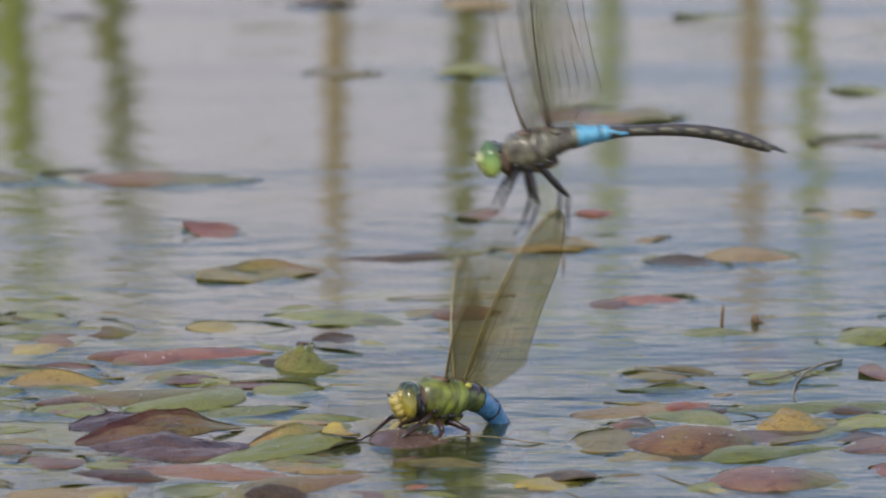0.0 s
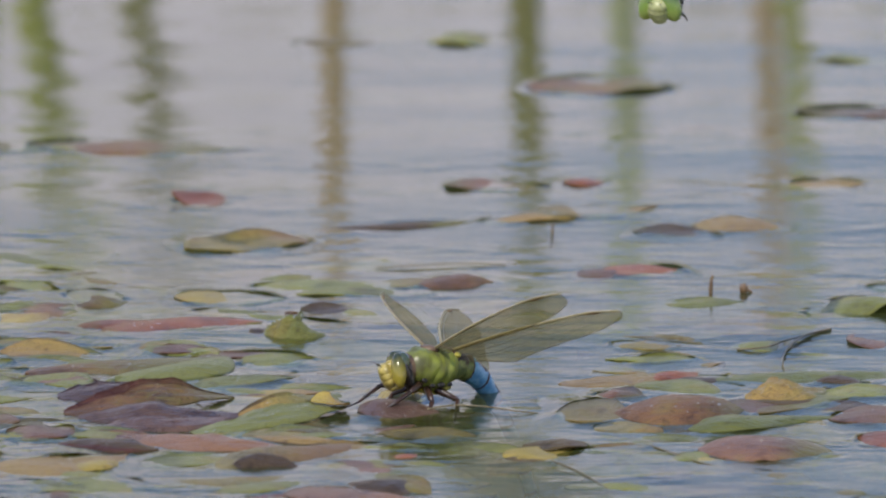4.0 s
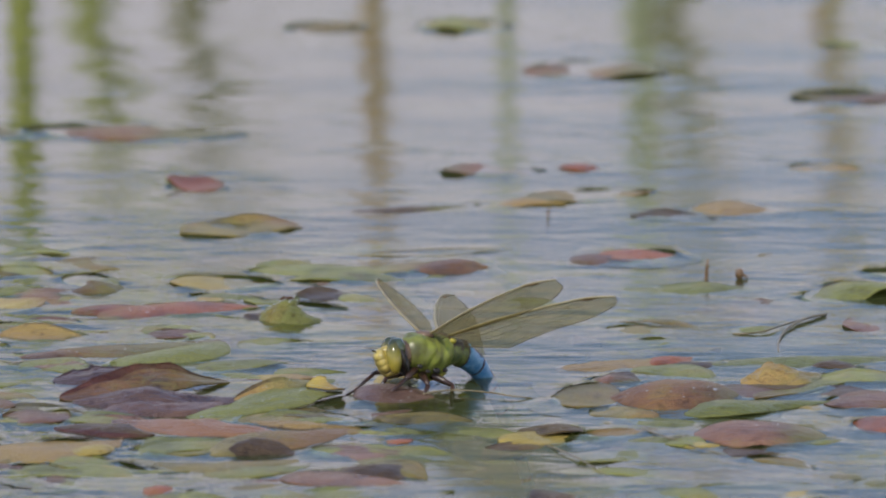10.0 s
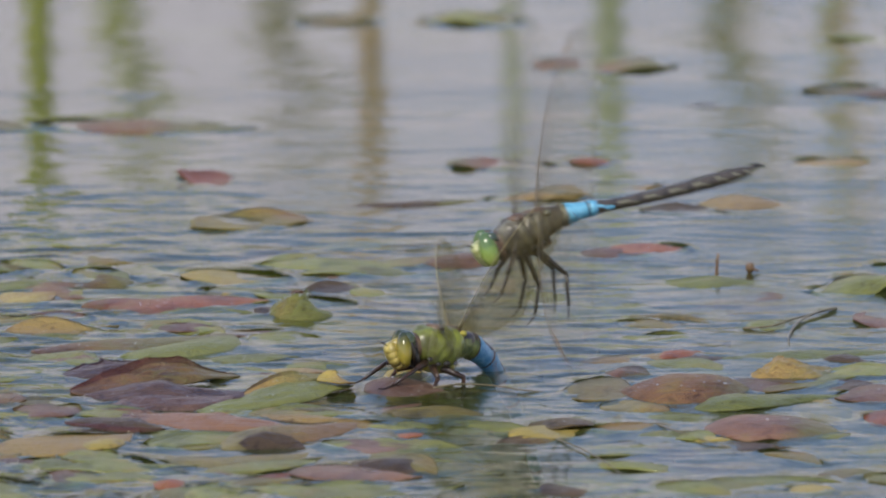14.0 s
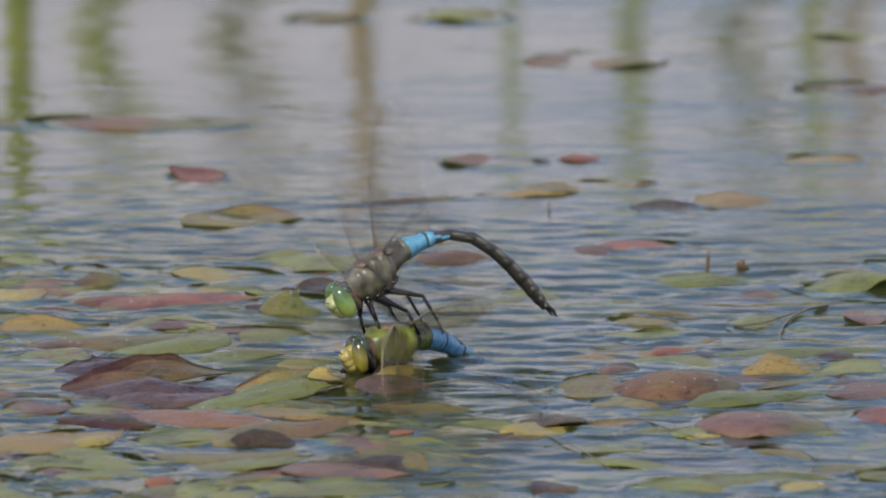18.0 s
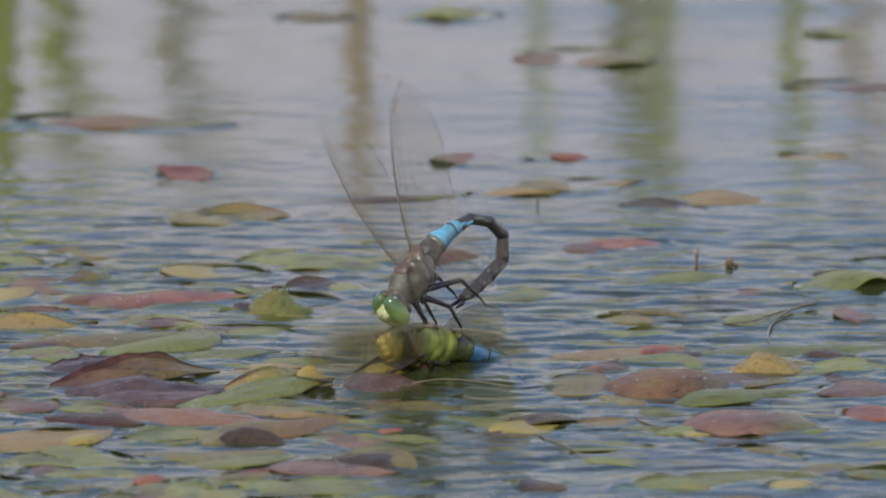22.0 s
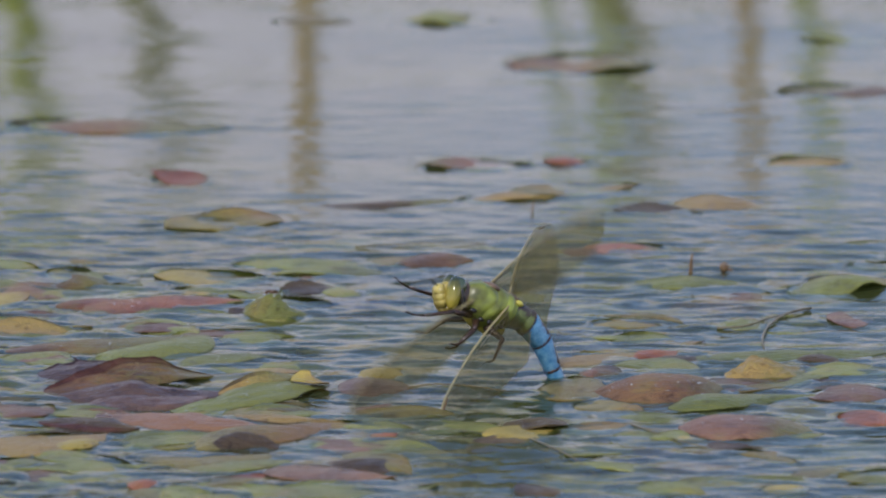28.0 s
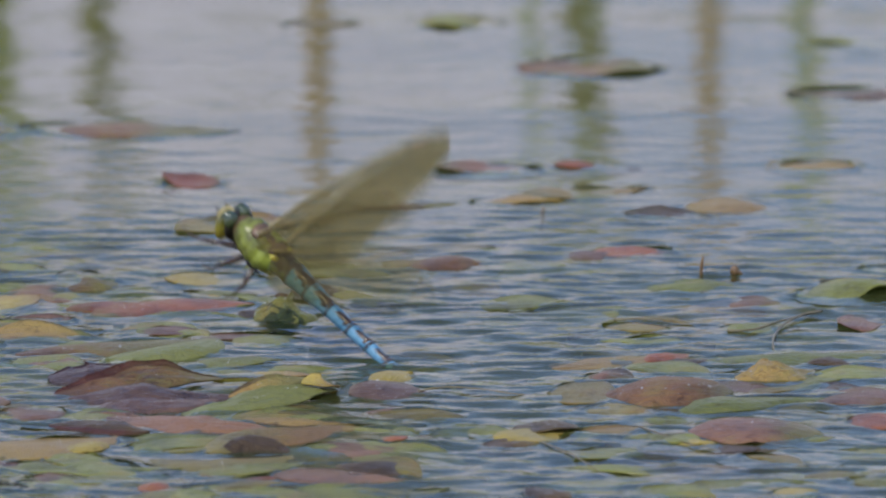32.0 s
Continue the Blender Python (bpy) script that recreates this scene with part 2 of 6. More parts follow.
M_COSTA = plain_material("wing_costa", (0.22, 0.17, 0.07), (0.34, 0.29, 0.13), 0.38, 300, 0.0)
M_STIGMA = plain_material("wing_stigma", (0.16, 0.09, 0.03), (0.24, 0.14, 0.05), 0.38, 300, 0.0)
M_STALK = plain_material("stalk_olive", (0.11, 0.09, 0.04), (0.20, 0.16, 0.08), 0.4, 300)
M_REED_TAN = plain_material("reed_tan", (0.54, 0.38, 0.19), (0.66, 0.48, 0.26), 0.4, 40)
M_REED_GREEN = plain_material("reed_green", (0.36, 0.40, 0.05), (0.48, 0.50, 0.09), 0.35, 40)
M_REED_PALE = plain_material("reed_pale_green", (0.50, 0.54, 0.26), (0.62, 0.64, 0.36), 0.4, 40)
M_REED_OLIVE = plain_material("reed_olive", (0.27, 0.25, 0.07), (0.36, 0.33, 0.11), 0.4, 40)


def belt_material():
    m, n, l, b = mat("reed_belt")
    geo = n.new("ShaderNodeNewGeometry")
    r = ramp_node(n, l, geo.outputs["Random Per Island"], [(0.0, (0.10, 0.15, 0.03)), (0.45, (0.20, 0.25, 0.06)), (0.75, (0.28, 0.26, 0.09)), (1.0, (0.36, 0.29, 0.15))])
    l.new(r.outputs[0], b.inputs["Base Color"])
    b.inputs["Roughness"].default_value = 0.5
    return m


M_REED_BELT = belt_material()
M_STUB = plain_material("stub_brown", (0.10, 0.055, 0.02), (0.20, 0.12, 0.05), 0.45, 500)


def wing_material(name, tint, body, clear):
    m, n, l, b = mat(name)
    out = n["Material Output"]
    t = noise_node(n, l, 140, 3)
    r = ramp_node(n, l, t.outputs["Fac"], [(0.35, body), (0.65, tuple(1.3 * c for c in body))])
    l.new(r.outputs[0], b.inputs["Base Color"])
    b.inputs["Roughness"].default_value = 0.28
    tr = n.new("ShaderNodeBsdfTransparent")
    tr.inputs[0].default_value = (*tint, 1)
    tl = n.new("ShaderNodeBsdfTranslucent")
    l.new(r.outputs[0], tl.inputs[0])
    a = n.new("ShaderNodeMixShader")
    a.inputs[0].default_value = 0.5
    l.new(b.outputs[0], a.inputs[1])
    l.new(tl.outputs[0], a.inputs[2])
    mx = n.new("ShaderNodeMixShader")
    mx.inputs[0].default_value = clear
    l.new(a.outputs[0], mx.inputs[1])
    l.new(tr.outputs[0], mx.inputs[2])
    l.new(mx.outputs[0], out.inputs[0])
    bump_node(n, l, t.outputs["Fac"], 0.2, 0.0005, b)
    return m


M_WING_F = wing_material("wing_membrane_amber", (0.84, 0.79, 0.58), (0.155, 0.125, 0.045), 0.72)
M_WING_M = wing_material("wing_membrane_clear", (0.97, 0.96, 0.92), (0.20, 0.18, 0.12), 0.94)


def water_material():
    m, n, l, b = mat("pond_water")
    n.remove(b)
    out = n["Material Output"]
    dif = n.new("ShaderNodeBsdfDiffuse")
    dif.inputs[0].default_value = (0.076, 0.086, 0.036, 1)
    tr = n.new("ShaderNodeBsdfTransparent")
    tr.inputs[0].default_value = (0.86, 0.92, 0.62, 1)
    murk = n.new("ShaderNodeMixShader")
    murk.inputs[0].default_value = 0.68
    l.new(dif.outputs[0], murk.inputs[1])
    l.new(tr.outputs[0], murk.inputs[2])
    gl = n.new("ShaderNodeBsdfGlossy")
    gl.inputs["Roughness"].default_value = 0.012
    fr = n.new("ShaderNodeFresnel")
    fr.inputs["IOR"].default_value = 1.333
    mx = n.new("ShaderNodeMixShader")
    l.new(fr.outputs[0], mx.inputs[0])
    l.new(murk.outputs[0], mx.inputs[1])
    l.new(gl.outputs[0], mx.inputs[2])
    l.new(mx.outputs[0], out.inputs[0])
    w1 = noise_node(n, l, 150, 2, 0.5, (0.38, 1.0, 1.0))
    bp = n.new("ShaderNodeBump")
    bp.inputs["Strength"].default_value = 1.0
    bp.inputs["Distance"].default_value = 0.00013
    l.new(w1.outputs["Fac"], bp.inputs["Height"])
    w2 = noise_node(n, l, 420, 3, 0.6, (0.22, 1.0, 1.0))
    fine = n.new("ShaderNodeBump")
    fine.inputs["Strength"].default_value = 1.0
    fine.inputs["Distance"].default_value = 0.00011
    l.new(w2.outputs["Fac"], fine.inputs["Height"])
    # the breeze dies down farther out
    pos = n.new("ShaderNodeTexCoord")
    out_y = n.new("ShaderNodeVectorMath")
    out_y.operation = "DOT_PRODUCT"
    out_y.inputs[1].default_value = (0.1333, 1.0, 0.0)
    l.new(pos.outputs["Object"], out_y.inputs[0])
    lull = n.new("ShaderNodeMapRange")
    lull.inputs["From Min"].default_value, lull.inputs["From Max"].default_value = 2.32, 2.66
    lull.inputs["To Min"].default_value, lull.inputs["To Max"].default_value = 1.0, 0.3
    l.new(out_y.outputs["Value"], lull.inputs["Value"])
    l.new(lull.outputs[0], fine.inputs["Strength"])
    l.new(bp.outputs[0], fine.inputs["Normal"])
    l.new(fine.outputs[0], gl.inputs["Normal"])
    l.new(fine.outputs[0], fr.inputs["Normal"])
    return m


def drop_material():
    m, n, l, b = mat("water_drop")
    b.inputs["Base Color"].default_value = (0.75, 0.78, 0.80, 1)
    b.inputs["Roughness"].default_value = 0.06
    b.inputs["IOR"].default_value = 1.333
    b.inputs["Transmission Weight"].default_value = 0.55
    return m


M_DROP = drop_material()
M_WATER = water_material()
M_BED = plain_material("pond_mud", (0.015, 0.02, 0.01), (0.06, 0.07, 0.025), 0.9, 30, 0.6)


# ---- mesh helpers ----
def to_mesh(name, verts, faces, material, smooth=True):
    me = bpy.data.meshes.new(name)
    me.from_pydata([tuple(v) for v in verts], [], faces)
    me.materials.append(material)
    if smooth:
        me.polygons.foreach_set("use_smooth", [True] * len(me.polygons))
    me.update()
    return me


def part(name, geo, material, parent=None, label="", at=None):
    """One mesh object of its own under a thing or a part. geo: (verts, faces) or a mesh."""
    me = geo if isinstance(geo, bpy.types.Mesh) else to_mesh(name, geo[0], geo[1], material)
    ob = new(name, me)
    ob.parent = parent
    if at is not None:
        ob.matrix_local = at
    if label:
        tagged(ob, label)
    return ob


def join(*geos):
    vs, fs = [], []
    for v, f in geos:
        k = len(vs)
        vs += list(v)
        fs += [tuple(i + k for i in q) for q in f]
    return vs, fs


def move(geo, m):
    return [m @ Vector(v) for v in geo[0]], geo[1]


def loft(rings, caps=True):
    """rings: lists of equally many points."""
    n = len(rings[0])
    vs = [p for r in rings for p in r]
    fs = []
    for i in range(len(rings) - 1):
        for j in range(n):
            a, b = i * n + j, i * n + (j + 1) % n
            fs.append((a, b, b + n, a + n))
    if caps:
        fs.append(tuple(range(n - 1, -1, -1)))
        fs.append(tuple(range(len(vs) - n, len(vs))))
    return vs, fs


def barrel(stations, n=16, wob=0.0, seed=0.0):
    """Loft along x: stations of (x, half width, half height, z centre)."""
    rings = []
    for x, ry, rz, zc in stations:
        ring = []
        for j in range(n):
            a = 2 * math.pi * j / n
            k = 1 + wob * noise.noise(Vector((x * 0.35 + seed, math.cos(a) * 1.3, math.sin(a) * 1.3)))
            ring.append((x, ry * k * math.cos(a), zc + rz * k * math.sin(a)))
        rings.append(ring)
    return loft(rings)


def ball(cx, cy, cz, rx, ry, rz, n=18, m=12):
    rings = []
    for i in range(1, m):
        a = math.pi * i / m
        rings.append([(cx - rx * math.cos(a), cy + ry * math.sin(a) * math.cos(2 * math.pi * j / n), cz + rz * math.sin(a) * math.sin(2 * math.pi * j / n)) for j in range(n)])
    return loft(rings)


def tube(points, radii, n=6):
    pts = [Vector(p) for p in points]
    rings = []
    for i, p in enumerate(pts):
        d = (pts[min(i + 1, len(pts) - 1)] - pts[max(i - 1, 0)]).normalized()
        u = d.cross(Vector((0.13, 0.21, 0.97)))
        if u.length < 1e-3:
            u = d.cross(Vector((1, 0, 0)))
        u.normalize()
        v = d.cross(u)
        r = radii[i] if not isinstance(radii, float) else radii
        rings.append([p + (u * math.cos(2 * math.pi * j / n) + v * math.sin(2 * math.pi * j / n)) * r for j in range(n)])
    return loft(rings)


def scaled(geo, s=0.001):
    return [Vector(v) * s for v in geo[0]], geo[1]


# ---- water, bed ----
DRIFT = 0.045      # m/s at which the ripples run across the view


def axis(lo, hi, step, far):
    a = list(np.arange(lo, hi, step))
    left, right, s = [lo], [hi], step
    while right[-1] < far:
        s *= 1.45
        right.append(right[-1] + s)
        left.append(left[-1] - s)
    return np.array(left[:0:-1] + a + right)


def ripple(x, y):
    """Height of the rippled surface in metres, in the sheet's own space."""
    rng = np.random.RandomState(7)
    z = np.zeros_like(x)
    yw = y + 0.1333 * x
    late = np.clip((-x - 1.1) / 0.15, 0, 1) * np.interp(yw, [2.25, 2.36, 2.48], [1.0, 0.9, 0.1])
    # uneven crests
    wy = y + 0.0035 * np.sin(23.0 * x + 1.3) * np.sin(9.0 * y - 14.0 * x) + 0.0012 * np.sin(71.0 * x + 40.0 * y) + 0.0007 * np.sin(163.0 * x - 95.0 * y + 2.0)
    wx = x + 0.004 * np.sin(31.0 * y + 17.0 * x)
    # breeze patches, wider than deep, each ruffling some wavelengths
    gusts = []
    for _ in range(4):
        e = np.zeros_like(x)
        for _ in range(7):
            a, b, c = rng.uniform(15, 60), rng.uniform(45, 190), rng.uniform(0, 2 * math.pi)
            e += np.sin(rng.choice((-1, 1)) * a * x + b * y + c)
        gusts.append(np.clip(0.75 + 0.50 * e, 0.05, 2.2))
    calm = np.interp(yw, [2.10, 2.28, 2.42, 2.70], [0.56, 0.68, 0.62, 0.22])
    gusty = np.clip((-x - 0.52) / 0.22, 0, 1) * np.interp(yw, [2.12, 2.22, 2.37, 2.52], [0.7, 1.0, 1.0, 0.06])
    # long low undulation, then short wavelets with long crests across the view
    for k in range(14):
        lam = 0.05 * (1.12 ** k)
        th = rng.normal(0.0, 0.05) + math.pi / 2
        ph = rng.uniform(0, 2 * math.pi)
        kx, ky = 2 * math.pi / lam * math.cos(th), 2 * math.pi / lam * math.sin(th)
        z += 0.0026 * lam / (2 * math.pi) * np.sin(kx * x + ky * y + ph)
    for k in range(50):
        lam = 0.0042 * (1.038 ** k)
        th = rng.normal(0.0, (0.6 if lam < 0.012 else 0.25) + 0.5 * math.exp(-(lam - 0.005) / 0.006)) + math.pi / 2
        ph = rng.uniform(0, 2 * math.pi)
        kx, ky = 2 * math.pi / lam * math.cos(th), 2 * math.pi / lam * math.sin(th)
        patch = gusts[k % 4]
        z += 0.0098 * (0.008 / lam) ** 0.9 * patch * (0.85 * calm + 1.1 * gusty + 0.25 * late) * lam / (2 * math.pi) * np.sin(kx * wx + ky * wy + ph)
    # short choppy wavelets from every side, where the wings stir the water
    for k in range(34):
        lam = 0.0055 * (1.034 ** k)
        th = rng.normal(0.0, 0.85) + math.pi / 2
        ph = rng.uniform(0, 2 * math.pi)
        kx, ky = 2 * math.pi / lam * math.cos(th), 2 * math.pi / lam * math.sin(th)
        patch = 0.8 + 0.6 * np.sin(27.0 * x + 41.0 * y + 4.7 * k) * np.sin(43.0 * x - 21.0 * y + 2.9 * k)
        z += 0.0135 * patch * (0.12 * np.interp(yw, [2.30, 2.45], [1.0, 0.0]) + 1.35 * gusty + 0.6 * late) * lam / (2 * math.pi) * np.sin(kx * wx + ky * wy + ph)
    return z


def build_water():
    xs = axis(-1.64, 0.20, 0.003, 1500.0)
    ys = axis(2.02, 3.22, 0.0011, 1500.0)
    gx, gy = np.meshgrid(xs, ys)
    fade = np.exp(-np.maximum(0, np.maximum(np.maximum(-1.64 - gx, gx - 0.20), np.maximum(2.02 - gy, gy - 3.22))) * 3.0)
    gz = ripple(gx, gy) * fade
    nx, ny = len(xs), len(ys)
    co = np.stack([gx, gy, gz], -1).reshape(-1, 3)
    me = bpy.data.meshes.new("water")
    i = (np.arange(ny - 1)[:, None] * nx + np.arange(nx - 1)[None, :]).ravel()
    quads = np.stack([i, i + 1, i + 1 + nx, i + nx], -1)
    me.vertices.add(len(co))
    me.vertices.foreach_set("co", co.ravel())
    me.loops.add(quads.size)
    me.loops.foreach_set("vertex_index", quads.ravel())
    me.polygons.add(len(quads))
    me.polygons.foreach_set("loop_start", np.arange(0, quads.size, 4))
    me.polygons.foreach_set("use_smooth", np.ones(len(quads), bool))
    me.update(calc_edges=True)
    me.materials.append(M_WATER)
    ob = new("water", me)
    return tagged(ob, "rippled greenish pond water reflecting pale sky and reeds", "water", kind="structure")


water = build_water()


def build_bed():
    xs, ys = axis(-1.0, 1.0, 0.1, 1500.0), axis(1.0, 4.0, 0.1, 1500.0)
    vs = [(x, y, -0.09 + 0.02 * noise.noise(Vector((x * 2, y * 2, 0)))) for y in ys for x in xs]
    n = len(xs)
    fs = [(j * n + i, j * n + i + 1, (j + 1) * n + i + 1, (j + 1) * n + i) for j in range(len(ys) - 1) for i in range(n - 1)]
    ob = new("ground", to_mesh("pond_bed", vs, fs, M_BED))
    return tagged(ob, "dark olive mud of the pond bed under water", "ground", kind="structure")


build_bed()


# ---- floating leaves ----
def leaf_shape(u, pointed):
    """Half width, 0 to 1, at u from -1 (stalk) to 1 (tip)."""
    if u < 0:
        return max(0.0, 1 - abs(u) ** 2.6) ** 0.62
    return max(0.0, 1 - abs(u) ** (2.0 - 0.5 * pointed)) ** (0.7 + 0.35 * pointed)


FLOATING = []      # places and sizes of the leaves that lie well out of the water


def leaf(colour, x, y, turn, length, width, lift=0.0, fold=0.0, near=0.0, far=0.0, sink=0.0, wave=1.0, tilt=0.0, pointed=None, end=0.0, wet=1, arch=None, rim=True, label="", what="pondweed_leaf"):
    """A floating leaf, sizes in mm. lift: height of its arched middle; fold: edges above (+) or below (-) the rib;
    near, far: lift of one edge; arch: (place along the rib, half length, height) of a hollow under the near edge; end: lift of the tip; sink: depth below its float line."""
    nu, nv = 30, 14
    lift = max(lift, 0.5)
    seed = x * 91.7 + y * 57.3
    if lift >= 0.9 and sink <= 0:
        FLOATING.append((x, y, length, width))
    curl = 0.28 + 0.35 * math.sin(seed * 6.1)
    pointed = 0.15 + 0.5 * abs(math.sin(seed * 7.7)) if pointed is None else pointed

    def height(u, v):
        hw = width / 2
        z = 0.32 * (1 - abs(u) ** 4) + lift * (1 - u * u) * (1 - 0.9 * v * v) + fold * abs(v)
        if arch:
            z += arch[2] * math.exp(-((u - arch[0]) / arch[1]) ** 2) * max(0.0, 0.25 - v) ** 1.2
        z += near * (max(0.0, -v) ** 1.6) * (1 - u * u) + far * (max(0.0, v) ** 1.6) * (1 - u * u)
        z += (curl if v > 0 else 0.3 * curl - 0.1) * max(0.0, abs(v) - 0.72) / 0.28 * (1 - u * u)
        z += end * max(0.0, u) ** 2.2 + (tilt + 0.3 * math.sin(seed * 5.3)) * v + 0.22 * math.sin(seed * 2.9) * u
        z += wave * 1.1 * noise.noise(Vector((u * 1.5 * length / 35 + seed, v * 0.7, seed * 0.3))) * min(1.0, hw / 8) + (0.35 if length < 24 else 0.6) * wave * math.sin(seed * 1.7 + 2.9 * u * length / 30) * min(1.0, hw / 8)
        z += 0.4 * min(1.3, lift) * math.sin(seed * 4.3) * u * v * min(1.0, hw / 8)
        z += wave * 0.16 * noise.noise(Vector((u * 6.0 + seed, v * 2.6, 4.7))) * (1 - u * u)
        return z - sink - 0.36

    def spot(u, v, out=0.0):
        w = leaf_shape(u, pointed) * width / 2 * (1 + 0.16 * noise.noise(Vector((u * 1.9, 1.7 * (v > 0), seed))) + 0.04 * wave * noise.noise(Vector((u * 7.0, 3.1 * (v > 0), seed * 1.3)))) + out
        bend = 0.10 * length * math.sin(seed * 3.1) * (1 - u * u)
        return u * length / 2, v * w + bend

    us = [-math.cos(math.pi * i / nu) for i in range(nu + 1)]
    vs = [-1 + 2 * j / nv for j in range(nv + 1)]
    verts, faces = [], []
    for side in (0, 1):
        for u in us:
            for v in vs:
                px, py = spot(u, v)
                verts.append((px, py, height(u, v) - 0.30 * side))
    n1 = nv + 1
    base = (nu + 1) * n1
    for i in range(nu):
        for j in range(nv):
            a = i * n1 + j
            faces.append((a, a + n1, a + n1 + 1, a + 1))
            faces.append((base + a, base + a + 1, base + a + n1 + 1, base + a + n1))
    for i in range(nu):
        for j, flip in ((0, 0), (nv, 1)):
            a, b = i * n1 + j, (i + 1) * n1 + j
            q = (a, base + a, base + b, b)
            faces.append(q[::-1] if flip else q)
    ob = part(what, scaled((verts, faces)), LEAF[colour])
    ob.matrix_basis = pose(x, y, 0, 0, 0, turn)
    tagged(ob, label or "%s wet pondweed leaf floating flat on the water" % TONE[colour], "leaf", "floating pondweed leaves")
    # clusters of tiny pale beads, added as the wet glints on the blade
    if sink < 0.12 and width > 10:
        rnd = random.Random(int(seed * 1000))
        beads = []
        spots = [(rnd.uniform(-0.7, 0.7), rnd.uniform(-0.6, 0.6)) for _ in range(3 + wet)]
        for _ in range(int((4 + length * 0.35) * wet)):
            su, sv = rnd.choice(spots)
            u, v = max(-0.85, min(0.85, rnd.gauss(su, 0.10))), max(-0.92, min(0.92, rnd.gauss(sv, 0.16)))
            px, py = spot(u, v)
            r = 0.05 + (0.14 + 0.03 * wet) * rnd.random() ** 4
            beads.append(ball(px, py, height(u, v) + r * 0.4, r, r, r * 0.8, 6, 4))
        tagged(part("glint_beads", scaled(join(*beads)), M_DROP, ob), kind="stuff")
    if rim and sink < 0.25 and width > 7:
        loop = [spot(u, -1) for u in us] + [spot(u, 1) for u in us[-2:0:-1]]
        rings = []
        for d in (-0.4, 0.0, 0.6, 1.4, 2.4, 3.6, 5.0, 7.0, 9.5):
            ring = []
            k = len(loop)
            for i, (px, py) in enumerate(loop):
                tx, ty = loop[(i + 1) % k][0] - loop[i - 1][0], loop[(i + 1) % k][1] - loop[i - 1][1]
                q = math.hypot(tx, ty) or 1.0
                g = d * (0.25 + 0.75 * max(0.0, 1 - (2 * px / length) ** 4))
                climb = 0.65 * max(0.0, 0.25 + 1.3 * noise.noise(Vector((px * 0.09 + seed, py * 0.16, seed))))
                ring.append((px + ty / q * g, py - tx / q * g, climb * math.exp(-max(0.0, d) / 3.0) - 0.05 - 0.012 * max(0.0, d)))
            rings.append(ring)
        part("water_rim", scaled(loft(rings[::-1], caps=False)), M_WATER, ob, "clear water drawn up along the leaf edge")
    return ob


